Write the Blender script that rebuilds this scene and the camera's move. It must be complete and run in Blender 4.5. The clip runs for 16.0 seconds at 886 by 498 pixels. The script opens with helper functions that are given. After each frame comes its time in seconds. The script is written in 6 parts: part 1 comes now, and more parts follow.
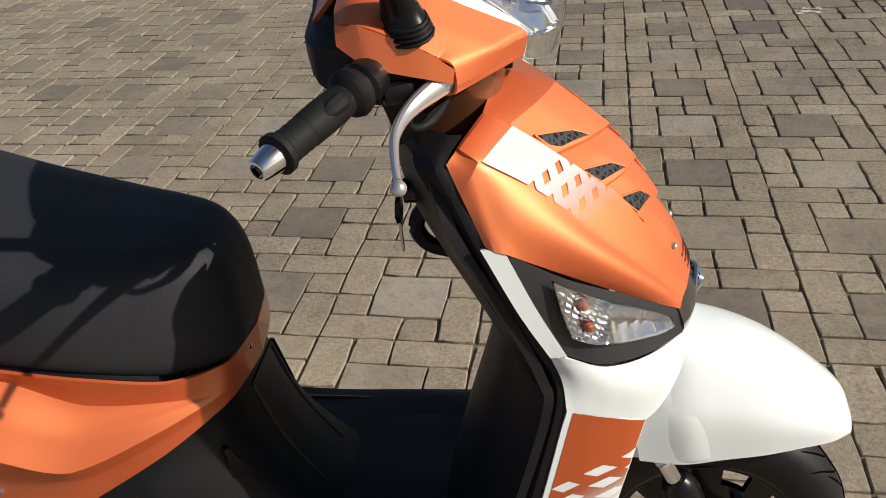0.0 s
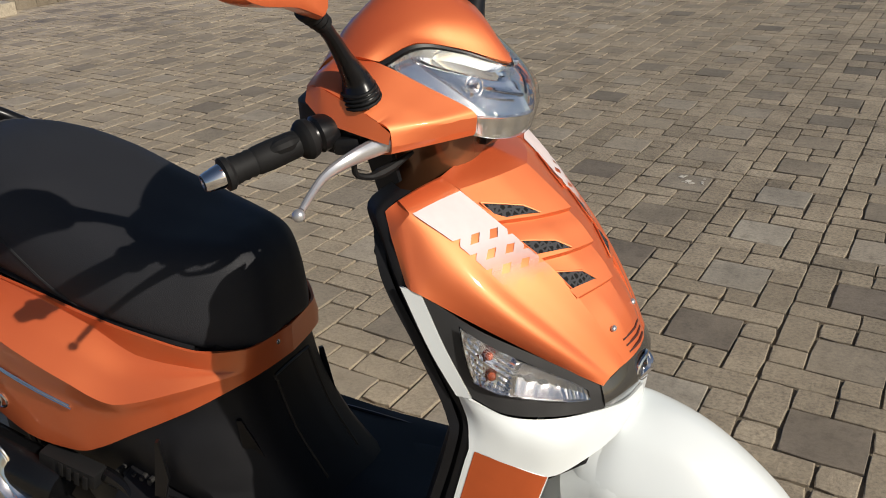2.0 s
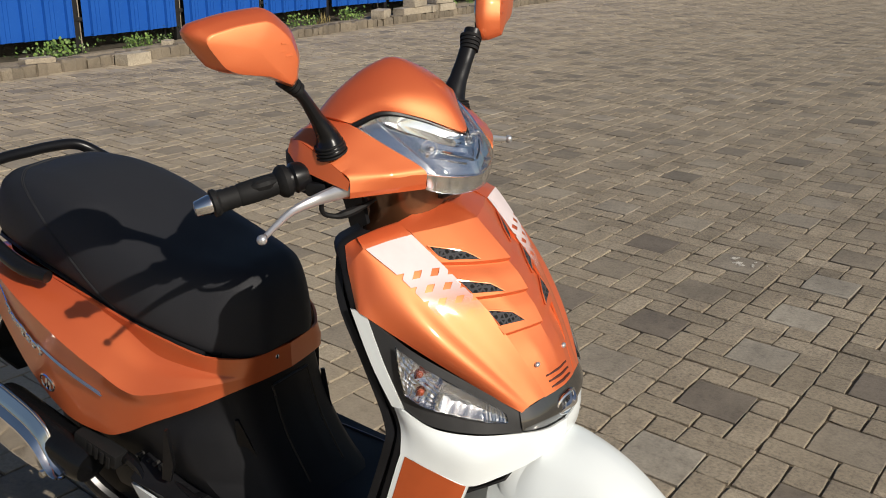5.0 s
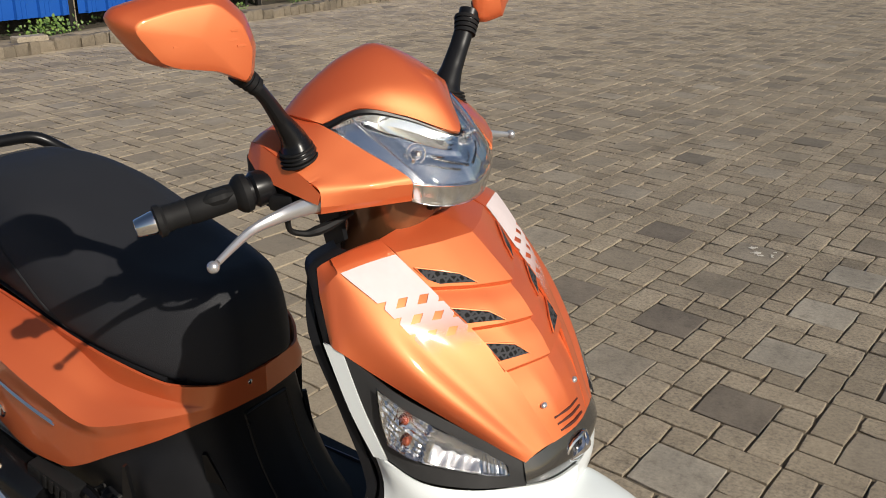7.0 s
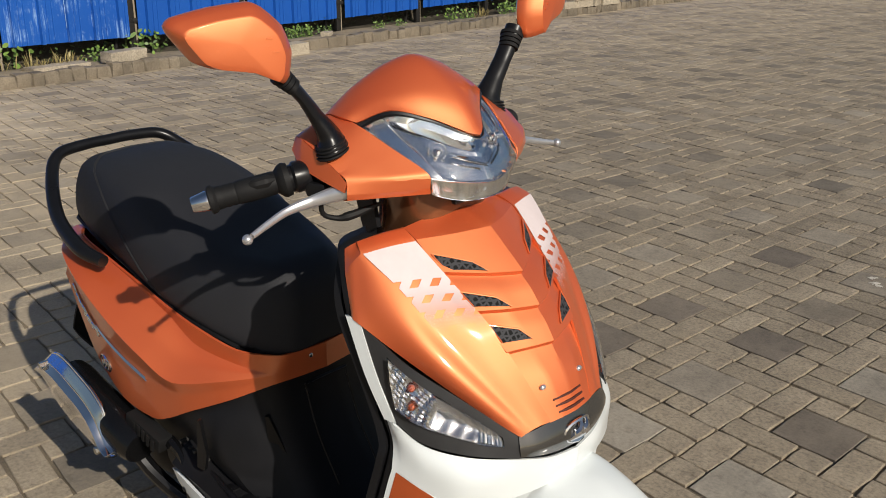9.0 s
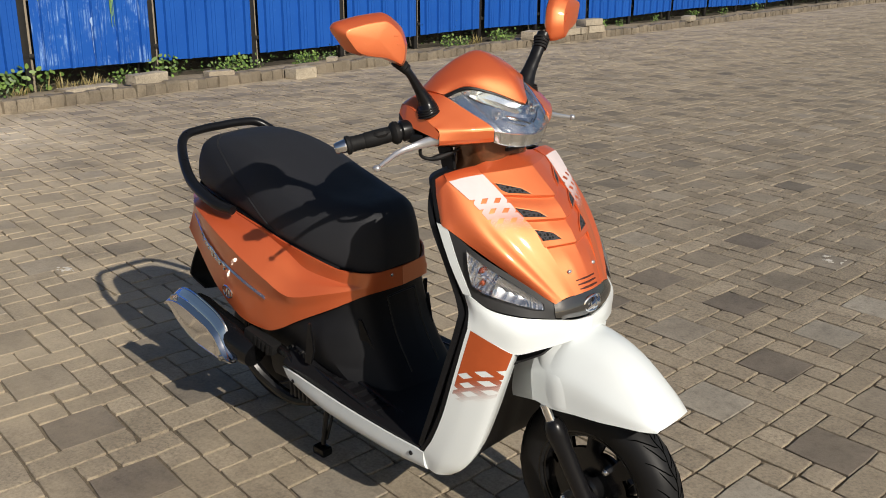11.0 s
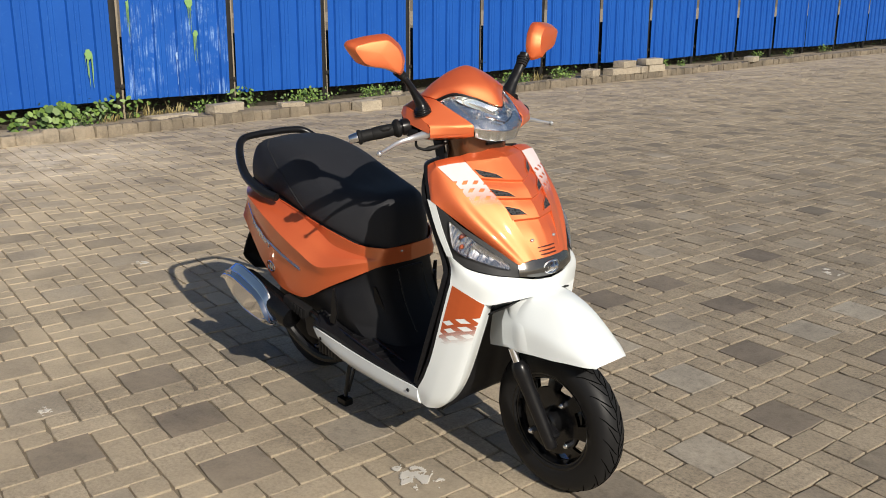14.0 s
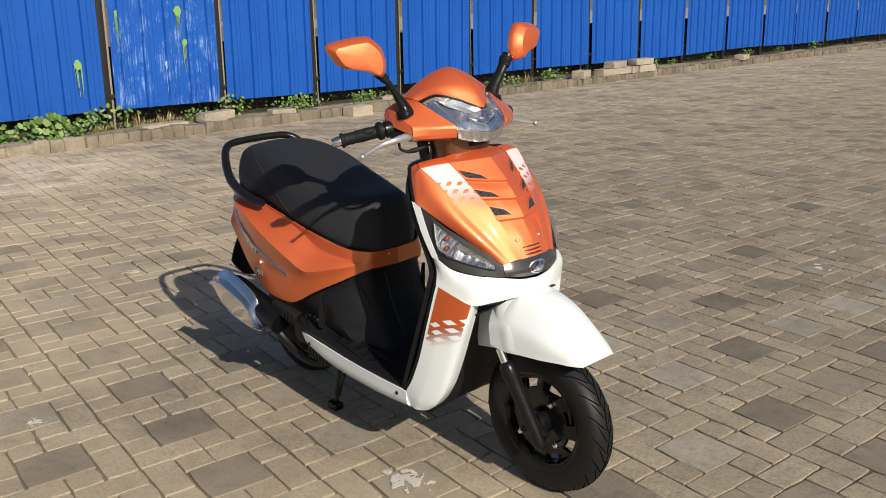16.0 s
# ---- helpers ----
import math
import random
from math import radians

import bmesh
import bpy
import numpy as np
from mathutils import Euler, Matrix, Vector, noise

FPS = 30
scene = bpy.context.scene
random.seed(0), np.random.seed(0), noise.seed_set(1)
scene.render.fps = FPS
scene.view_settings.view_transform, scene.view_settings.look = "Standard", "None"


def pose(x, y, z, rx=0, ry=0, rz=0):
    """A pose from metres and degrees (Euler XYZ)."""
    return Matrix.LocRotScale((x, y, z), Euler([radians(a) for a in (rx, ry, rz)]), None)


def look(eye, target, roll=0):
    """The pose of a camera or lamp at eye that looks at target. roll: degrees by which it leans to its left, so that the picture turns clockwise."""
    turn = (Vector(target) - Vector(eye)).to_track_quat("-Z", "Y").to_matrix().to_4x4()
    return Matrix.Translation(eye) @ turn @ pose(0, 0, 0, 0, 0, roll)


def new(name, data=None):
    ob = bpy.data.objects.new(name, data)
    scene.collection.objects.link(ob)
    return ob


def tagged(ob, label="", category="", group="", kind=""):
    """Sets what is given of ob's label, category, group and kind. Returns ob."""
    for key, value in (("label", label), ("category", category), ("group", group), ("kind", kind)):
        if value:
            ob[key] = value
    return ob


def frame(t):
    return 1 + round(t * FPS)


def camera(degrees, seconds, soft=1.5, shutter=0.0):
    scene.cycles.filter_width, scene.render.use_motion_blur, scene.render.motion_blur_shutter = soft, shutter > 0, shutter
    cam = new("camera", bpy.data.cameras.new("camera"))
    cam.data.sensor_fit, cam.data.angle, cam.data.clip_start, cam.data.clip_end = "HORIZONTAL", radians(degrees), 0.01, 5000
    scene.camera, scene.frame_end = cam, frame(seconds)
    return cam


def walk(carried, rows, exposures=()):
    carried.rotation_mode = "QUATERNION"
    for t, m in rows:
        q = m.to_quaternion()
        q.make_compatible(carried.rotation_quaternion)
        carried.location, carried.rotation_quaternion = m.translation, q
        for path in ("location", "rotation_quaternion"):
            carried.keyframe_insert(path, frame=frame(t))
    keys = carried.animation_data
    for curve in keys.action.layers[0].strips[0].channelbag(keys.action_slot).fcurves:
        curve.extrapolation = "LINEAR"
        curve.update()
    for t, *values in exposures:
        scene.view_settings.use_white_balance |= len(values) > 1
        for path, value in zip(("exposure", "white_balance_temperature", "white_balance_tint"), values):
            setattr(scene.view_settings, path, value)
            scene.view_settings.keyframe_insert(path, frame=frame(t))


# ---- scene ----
cam = camera(51.3, 16.0, 0.95)
PATH = [
    (0, (-0.16, -1.055, 1.297), (-0.409, 0.678, 0.332), -5.4),
    (0.5, (0.028, -0.976, 1.282), (-0.546, 0.714, 0.381), -4.7),
    (1, (0.237, -0.951, 1.327), (-0.605, 0.608, 0.399), -1.8),
    (1.5, (0.288, -1.025, 1.342), (-0.558, 0.56, 0.463), -0.6),
    (2, (0.271, -1.112, 1.323), (-0.557, 0.526, 0.529), -1.9),
    (2.5, (0.389, -1.161, 1.35), (-0.543, 0.454, 0.627), -1.1),
    (3, (0.522, -1.19, 1.357), (-0.517, 0.371, 0.662), -0.1),
    (3.5, (0.552, -1.193, 1.363), (-0.491, 0.379, 0.699), 0.4),
    (3.7, (0.557, -1.202, 1.371), (-0.483, 0.377, 0.717), 0.5),
    (5.8, (0.581, -1.167, 1.364), (-0.48, 0.391, 0.696), 0.6),
    (6, (0.556, -1.138, 1.365), (-0.487, 0.43, 0.69), 0.2),
    (6.5, (0.488, -1.049, 1.354), (-0.534, 0.535, 0.686), -0.2),
    (7, (0.472, -0.998, 1.353), (-0.583, 0.547, 0.645), 0.3),
    (7.5, (0.589, -0.971, 1.364), (-0.594, 0.481, 0.661), 0.6),
    (8, (0.653, -0.957, 1.354), (-0.612, 0.426, 0.656), 0.5),
    (8.5, (0.665, -0.964, 1.356), (-0.628, 0.396, 0.666), 0.5),
    (9, (0.711, -0.986, 1.364), (-0.612, 0.355, 0.691), 0.1),
    (9.5, (0.766, -1.102, 1.363), (-0.548, 0.252, 0.701), -0.8),
    (10, (0.848, -1.298, 1.367), (-0.447, 0.072, 0.7), -0.3),
    (10.2, (0.884, -1.357, 1.381), (-0.413, 0.012, 0.715), 0.4),
    (12.3, (1.406, -1.82, 1.369), (0.064, -0.441, 0.822), -0.9),
    (12.5, (1.446, -1.83, 1.365), (0.091, -0.465, 0.814), -0.4),
    (13, (1.551, -1.799, 1.364), (0.135, -0.492, 0.829), 0.3),
    (13.5, (1.597, -1.807, 1.369), (0.163, -0.516, 0.844), 0.1),
    (14, (1.609, -1.805, 1.363), (0.167, -0.525, 0.831), 0.2),
    (14.5, (1.619, -1.802, 1.367), (0.182, -0.511, 0.85), 0.3),
    (15, (1.623, -1.794, 1.364), (0.184, -0.495, 0.869), 0.0),
    (15.5, (1.625, -1.782, 1.364), (0.187, -0.483, 0.866), -0.6),
    (16, (1.628, -1.782, 1.355), (0.19, -0.495, 0.832), -0.9),
]
EXPOSURES = [(0.0, 0.08), (0.5, -0.19), (1.0, -0.29), (1.5, -0.12), (3.5, -0.16), (6.5, -0.10), (9, -0.19), (10.2, -0.20), (12.3, 0.12), (13.2, 0.07), (16.0, 0.08)]
walk(cam, [(t, look(eye, target, roll)) for t, eye, target, roll in PATH], EXPOSURES)

# ---------------------------------------------------------------- light
SUN_EL, SUN_AZ = 31.5, -13.0          # degrees; azimuth from +x towards +y
world = bpy.data.worlds.new("sky")
scene.world = world
world.use_nodes = True
wn = world.node_tree.nodes
sky = wn.new("ShaderNodeTexSky")
sky.sky_type = "NISHITA"
sky.sun_disc = False
sky.sun_elevation = radians(SUN_EL)
sky.sun_rotation = radians(90 - SUN_AZ)
sky.dust_density = 1.5
wn["Background"].inputs[1].default_value = 0.064
world.node_tree.links.new(sky.outputs[0], wn["Background"].inputs[0])

sun_data = bpy.data.lights.new("sun", "SUN")
sun_data.energy, sun_data.angle, sun_data.color = 4.8, radians(0.53), (1.0, 0.93, 0.82)
sun = new("sun", sun_data)
_d = Vector((math.cos(radians(SUN_EL)) * math.cos(radians(SUN_AZ)), math.cos(radians(SUN_EL)) * math.sin(radians(SUN_AZ)), math.sin(radians(SUN_EL))))
sun.matrix_basis = look(_d * 30, (0, 0, 0))


# ---------------------------------------------------------------- materials
def material(name, color, rough=0.5, metal=0.0, coat=0.0, coat_rough=0.05, spec=0.5):
    m = bpy.data.materials.new(name)
    m.use_nodes = True
    b = m.node_tree.nodes["Principled BSDF"]
    b.inputs["Base Color"].default_value = (*color, 1)
    b.inputs["Roughness"].default_value = rough
    b.inputs["Metallic"].default_value = metal
    b.inputs["Coat Weight"].default_value = coat
    b.inputs["Coat Roughness"].default_value = coat_rough
    b.inputs["Specular IOR Level"].default_value = spec
    return m


def tree(m):
    t = m.node_tree
    return t, t.nodes, t.links, t.nodes["Principled BSDF"]


def coords(m, kind="Object"):
    t, n, l, b = tree(m)
    c = n.new("ShaderNodeTexCoord")
    return c.outputs[kind]


def noise_node(m, vec, scale, detail=4.0, rough=0.6):
    t, n, l, b = tree(m)
    x = n.new("ShaderNodeTexNoise")
    x.inputs["Scale"].default_value = scale
    x.inputs["Detail"].default_value = detail
    x.inputs["Roughness"].default_value = rough
    if vec is not None:
        l.new(vec, x.inputs["Vector"])
    return x.outputs["Fac"]


def ramp(m, fac, stops):
    t, n, l, b = tree(m)
    r = n.new("ShaderNodeValToRGB")
    e = r.color_ramp.elements
    e[0].position, e[0].color = stops[0][0], (*stops[0][1], 1)
    e[1].position, e[1].color = stops[-1][0], (*stops[-1][1], 1)
    for p, c in stops[1:-1]:
        k = e.new(p)
        k.color = (*c, 1)
    l.new(fac, r.inputs[0])
    return r.outputs[0]


def mix(m, fac, a, b_, mode="MIX"):
    t, n, l, b = tree(m)
    x = n.new("ShaderNodeMix")
    x.data_type, x.blend_type = "RGBA", mode
    for k, v in ((0, fac), (6, a), (7, b_)):
        if hasattr(v, "is_output"):
            l.new(v, x.inputs[k])
        elif k == 0:
            x.inputs[0].default_value = v
        else:
            x.inputs[k].default_value = (*v, 1)
    return x.outputs[2]


def calc(m, op, a, b_=0.0, c=None):
    t, n, l, b = tree(m)
    x = n.new("ShaderNodeMath")
    x.operation = op
    for k, v in enumerate((a, b_) if c is None else (a, b_, c)):
        if hasattr(v, "is_output"):
            l.new(v, x.inputs[k])
        else:
            x.inputs[k].default_value = v
    return x.outputs[0]


def bump(m, height, strength=0.3, dist=0.002):
    t, n, l, b = tree(m)
    x = n.new("ShaderNodeBump")
    x.inputs["Strength"].default_value, x.inputs["Distance"].default_value = strength, dist
    l.new(height, x.inputs["Height"])
    l.new(x.outputs[0], b.inputs["Normal"])


def set_color(m, out):
    t, n, l, b = tree(m)
    l.new(out, b.inputs["Base Color"])


def set_rough(m, out, lo, hi):
    t, n, l, b = tree(m)
    x = n.new("ShaderNodeMapRange")
    x.inputs[3].default_value, x.inputs[4].default_value = lo, hi
    l.new(out, x.inputs[0])
    l.new(x.outputs[0], b.inputs["Roughness"])


def paint(name, color, metal, rough):
    m = material(name, color, rough, metal, 0.45, 0.09)
    o = coords(m)
    fl = noise_node(m, o, 2600.0, 2.0)
    lo = noise_node(m, o, 9.0, 3.0)
    set_color(m, mix(m, calc(m, "MULTIPLY", lo, 0.10), mix(m, fl, color, tuple(min(1, c * 1.18 + 0.01) for c in color)), tuple(c * 0.82 for c in color)))
    set_rough(m, fl, rough - 0.05, rough + 0.07)
    return m


def flake_paint(name, color, flake, share):
    """A pigment coat with metal flakes in it, under a thin clear coat."""
    m = paint(name, color, 0.0, 0.50)
    t, n, l, b = tree(m)
    f = n.new("ShaderNodeBsdfPrincipled")
    f.inputs["Metallic"].default_value = 1.0
    f.inputs["Coat Weight"].default_value = 0.5
    f.inputs["Coat Roughness"].default_value = 0.06
    b.inputs["Coat Weight"].default_value = 0.6
    b.inputs["Coat Roughness"].default_value = 0.06
    f.inputs["Base Color"].default_value = (*flake, 1)
    o = coords(m)
    fine = noise_node(m, o, 3000.0, 2.0)
    r = n.new("ShaderNodeMapRange")
    r.inputs[3].default_value, r.inputs[4].default_value = 0.53, 0.63
    l.new(fine, r.inputs[0])
    l.new(r.outputs[0], f.inputs["Roughness"])
    x = n.new("ShaderNodeMixShader")
    x.inputs[0].default_value = share
    out = n["Material Output"]
    l.new(b.outputs[0], x.inputs[1])
    l.new(f.outputs[0], x.inputs[2])
    l.new(x.outputs[0], out.inputs[0])
    return m


orange = flake_paint("orange_metallic_paint", (0.46, 0.042, 0.010), (0.97, 0.40, 0.130), 0.41)
white_paint = paint("white_pearl_paint", (0.66, 0.695, 0.700), 0.0, 0.34)
white_paint.node_tree.nodes["Principled BSDF"].inputs["Coat Weight"].default_value = 0.6


def plastic(name, color, rough, grain=900.0, strength=0.25, spec=0.4):
    m = material(name, color, rough, spec=spec)
    o = coords(m)
    g = noise_node(m, o, grain, 3.0)
    w = noise_node(m, o, 14.0, 5.0)
    set_color(m, mix(m, w, tuple(c * 0.75 for c in color), tuple(c * 1.5 + 0.001 for c in color)))
    set_rough(m, w, rough - 0.08, rough + 0.12)
    bump(m, g, strength, 0.0006)
    return m


black_plastic = plastic("black_textured_plastic", (0.0075, 0.0075, 0.0088), 0.50, spec=0.22)
gloss_black = plastic("gloss_black_plastic", (0.006, 0.006, 0.007), 0.28, 300.0, 0.05, spec=0.28)
lamp_black = plastic("satin_black_lamp_surround", (0.022, 0.022, 0.023), 0.42, 700.0, 0.1)
rubber = plastic("black_rubber", (0.008, 0.008, 0.0085), 0.6, 400.0, 0.2, spec=0.2)
tyre_rubber = plastic("tyre_rubber", (0.0095, 0.0095, 0.0102), 0.50, 250.0, 0.3, spec=0.24)
black_metal = plastic("black_enamelled_steel", (0.004, 0.004, 0.0045), 0.20, 500.0, 0.08)
# the brown reflected in the neck cover is put into its base colour
neck_reflection = material("plastic_with_brown_reflection", (0.15, 0.062, 0.028), 0.20, 0.4, 0.5)
engine_grey = plastic("dirty_cast_alloy", (0.025, 0.024, 0.023), 0.55, 120.0, 0.5)


def seat_cloth():
    m = material("black_seat_vinyl", (0.010, 0.010, 0.012), 0.62, spec=0.27)
    o = coords(m)
    v = m.node_tree.nodes.new("ShaderNodeTexVoronoi")
    v.inputs["Scale"].default_value = 900.0
    m.node_tree.links.new(o, v.inputs["Vector"])
    w = noise_node(m, o, 7.0, 4.0)
    set_color(m, mix(m, w, (0.0165, 0.0170, 0.0203), (0.0235, 0.0241, 0.0283)))
    set_rough(m, w, 0.52, 0.70)
    bump(m, v.outputs["Distance"], 0.4, 0.0008)
    return m


seat_vinyl = seat_cloth()
chrome = material("chrome", (0.78, 0.78, 0.80), 0.08, 1.0)
_h = noise_node(chrome, coords(chrome), 60.0, 3.0)
set_rough(chrome, _h, 0.05, 0.14)
dark_chrome = material("smoked_chrome", (0.27, 0.265, 0.26), 0.09, 1.0)
alloy = material("silver_painted_alloy", (0.62, 0.62, 0.64), 0.30, 0.75)
set_rough(alloy, noise_node(alloy, coords(alloy), 400.0), 0.24, 0.36)
steel = material("zinc_plated_steel", (0.55, 0.54, 0.50), 0.25, 1.0)
smoked = material("smoked_gloss_plastic", (0.13, 0.127, 0.122), 0.14, 0.80, 0.8, 0.05)
set_rough(smoked, noise_node(smoked, coords(smoked), 90.0, 3.0), 0.10, 0.22)
amber = material("amber_bulb", (0.15, 0.028, 0.010), 0.15, 0.0, 0.5)


def reflector_mat():
    m = material("faceted_chrome_reflector", (0.62, 0.64, 0.67), 0.06, 1.0)
    h = noise_node(m, coords(m), 70.0, 3.0)
    set_rough(m, h, 0.03, 0.14)
    return m


reflector = reflector_mat()
smooth_reflector = material("metallised_reflector", (0.94, 0.97, 1.0), 0.12, 1.0)
set_rough(smooth_reflector, noise_node(smooth_reflector, coords(smooth_reflector), 40.0, 2.0), 0.04, 0.20)


def glass_mat(name, tint=(1, 1, 1), rough=0.0):
    m = material(name, tint, rough)
    b = m.node_tree.nodes["Principled BSDF"]
    b.inputs["Transmission Weight"].default_value = 1.0
    b.inputs["IOR"].default_value = 1.45
    return m


clear_lens = glass_mat("clear_polycarbonate")
mirror_glass = material("mirror_glass", (0.85, 0.86, 0.87), 0.02, 1.0)


def decal_mat(name, solid, cells, solid_to, fade_to, stagger, fill, tilt=0.0):
    """A printed sticker: solid at one end, dissolving through rows of slanted checks into the paint below."""
    m = material(name, solid, 0.58, 0.0, 0.10, 0.15)
    t, n, l, b = tree(m)
    uv = n.new("ShaderNodeUVMap")
    sep = n.new("ShaderNodeSeparateXYZ")
    l.new(uv.outputs[0], sep.inputs[0])
    u, v = sep.outputs[0], sep.outputs[1]
    v = calc(m, "ADD", v, calc(m, "MULTIPLY", u, tilt))
    sv = calc(m, "MULTIPLY", calc(m, "SUBTRACT", v, solid_to), cells[1])
    su = calc(m, "ADD", calc(m, "MULTIPLY", u, cells[0]), calc(m, "MULTIPLY", sv, cells[2]))
    row = calc(m, "FLOOR", sv)
    fu = calc(m, "FRACT", calc(m, "ADD", su, calc(m, "MULTIPLY", row, stagger)))
    fv = calc(m, "FRACT", sv)
    inside = calc(m, "MULTIPLY", calc(m, "LESS_THAN", fu, fill[0]), calc(m, "LESS_THAN", fv, fill[1]))
    inside = calc(m, "MULTIPLY", inside, calc(m, "GREATER_THAN", v, solid_to))
    fade = n.new("ShaderNodeMapRange")
    fade.interpolation_type = "SMOOTHSTEP"
    fade.inputs[1].default_value, fade.inputs[2].default_value = solid_to, fade_to
    l.new(v, fade.inputs[0])
    grain = noise_node(m, coords(m), 60.0, 4.0)
    set_color(m, mix(m, grain, tuple(c * 0.92 for c in solid), tuple(min(1.0, c * 1.06) for c in solid)))
    l.new(calc(m, "MULTIPLY", calc(m, "SUBTRACT", 1.0, inside), calc(m, "SUBTRACT", 1.0, fade.outputs[0])), b.inputs["Alpha"])
    return m


decal_apron = decal_mat("white_check_sticker", (0.66, 0.575, 0.575), (2.8, 6.0, 1.06), 0.37, 0.98, 0.0, (0.44, 0.48))
decal_leg = decal_mat("burnt_orange_check_sticker", (0.42, 0.075, 0.014), (2.5, 6.2, -0.80), 0.62, 1.20, 0.5, (0.55, 0.60), 0.34)


def paver_mat(name, tones, dusty=1.0, relief=1.0):
    m = material(name, tones[0], 0.85)
    t, n, l, b = tree(m)
    info = n.new("ShaderNodeObjectInfo")
    geo = n.new("ShaderNodeNewGeometry")
    rnd = calc(m, "FRACT", calc(m, "ADD", info.outputs["Random"], geo.outputs["Random Per Island"]))
    pos = geo.outputs["Position"]
    base = ramp(m, rnd, [(i / (len(tones) - 1), c) for i, c in enumerate(tones)])
    grain = noise_node(m, pos, 330.0, 3.0, 0.7)
    fine = noise_node(m, pos, 90.0, 4.0, 0.65)
    stain = noise_node(m, pos, 3.2, 6.0, 0.62)
    dust = noise_node(m, pos, 0.55, 4.0, 0.6)
    c = mix(m, calc(m, "MULTIPLY", grain, 0.75), base, tuple(x * 0.45 for x in tones[0]), "MULTIPLY")
    c = mix(m, 0.55, base, c)
    lo_ = 1 - 0.60 * relief
    hi_ = 1 + 0.42 * relief
    g = ramp(m, fine, [(0.28, (lo_, lo_, lo_)), (0.50, (0.98, 0.98, 0.97)), (0.74, (hi_, hi_ * 0.985, hi_ * 0.96))])
    c = mix(m, 1.0, c, g, "MULTIPLY")
    blot = ramp(m, noise_node(m, pos, 26.0, 5.0, 0.7), [(0.30, (0.66, 0.65, 0.64)), (0.46, (1.0, 1.0, 1.0)), (0.70, (1.16, 1.15, 1.12))])
    c = mix(m, 1.0, c, blot, "MULTIPLY")
    s = ramp(m, stain, [(0.32, (0.70, 0.69, 0.68)), (0.62, (1.08, 1.07, 1.05))])
    c = mix(m, 1.0, c, s, "MULTIPLY")
    d = ramp(m, dust, [(0.50, (0, 0, 0)), (0.74, (1, 1, 1))])
    # pale dust lies thicker towards the fence
    sx = n.new("ShaderNodeSeparateXYZ")
    l.new(pos, sx.inputs[0])
    near_fence = n.new("ShaderNodeMapRange")
    near_fence.inputs[1].default_value, near_fence.inputs[2].default_value = -0.2, -6.5
    l.new(sx.outputs[0], near_fence.inputs[0])
    drift = ramp(m, noise_node(m, pos, 1.1, 6.0, 0.65), [(0.36, (0.16, 0.16, 0.16)), (0.62, (1, 1, 1))])
    d = calc(m, "MAXIMUM", calc(m, "MULTIPLY", d, 0.26), calc(m, "MULTIPLY", calc(m, "MULTIPLY", near_fence.outputs[0], drift), 0.56))
    # the pale tone also strengthens towards low y
    by_side = n.new("ShaderNodeMapRange")
    by_side.inputs[1].default_value, by_side.inputs[2].default_value = 2.9, -1.0
    l.new(sx.outputs[1], by_side.inputs[0])
    d = calc(m, "ADD", d, calc(m, "MULTIPLY", calc(m, "MULTIPLY", by_side.outputs[0], drift), calc(m, "ADD", 0.60, calc(m, "MULTIPLY", near_fence.outputs[0], 0.5))))
    d = calc(m, "MINIMUM", d, 0.9)
    d = calc(m, "MULTIPLY", d, dusty)
    c = mix(m, d, c, (0.56, 0.455, 0.315))
    # a dried spill of cement dust before the kerb
    far = n.new("ShaderNodeVectorMath")
    far.operation = "DISTANCE"
    l.new(pos, far.inputs[0])
    far.inputs[1].default_value = (-6.35, 0.65, 0.0)
    spill = n.new("ShaderNodeMapRange")
    spill.inputs[1].default_value, spill.inputs[2].default_value = 1.45, 0.25
    l.new(far.outputs["Value"], spill.inputs[0])
    patch = ramp(m, noise_node(m, pos, 2.6, 6.0, 0.7), [(0.42, (0, 0, 0)), (0.58, (1, 1, 1))])
    c = mix(m, calc(m, "MULTIPLY", calc(m, "MULTIPLY", spill.outputs[0], patch), 0.75), c, (0.70, 0.60, 0.46))
    set_color(m, c)
    h = calc(m, "ADD", calc(m, "MULTIPLY", grain, 0.7), fine)
    bump(m, h, 0.75 * relief, 0.0042)
    set_rough(m, fine, 0.72, 0.95)
    return m


TONES = [(0.300, 0.252, 0.190), (0.390, 0.328, 0.250), (0.335, 0.282, 0.214), (0.420, 0.357, 0.275), (0.265, 0.224, 0.172), (0.365, 0.308, 0.233)]
paver_small = paver_mat("concrete_brick_paver", TONES)
paver_square = paver_mat("smooth_square_paver", [(0.32, 0.275, 0.216), (0.175, 0.153, 0.128), (0.30, 0.258, 0.203), (0.39, 0.345, 0.285), (0.20, 0.172, 0.140), (0.33, 0.283, 0.222), (0.26, 0.224, 0.180)], 0.6, 0.5)
slab_dark = paver_mat("dark_grey_square_paver", [(0.180, 0.153, 0.128), (0.210, 0.178, 0.148)], 0.55, 0.45)
slab_pale = paver_mat("pale_grey_square_paver", [(0.36, 0.328, 0.28), (0.40, 0.364, 0.31)], 0.6, 0.45)
joint_sand = paver_mat("joint_sand", [(0.150, 0.122, 0.088), (0.180, 0.148, 0.108)], 0.5)


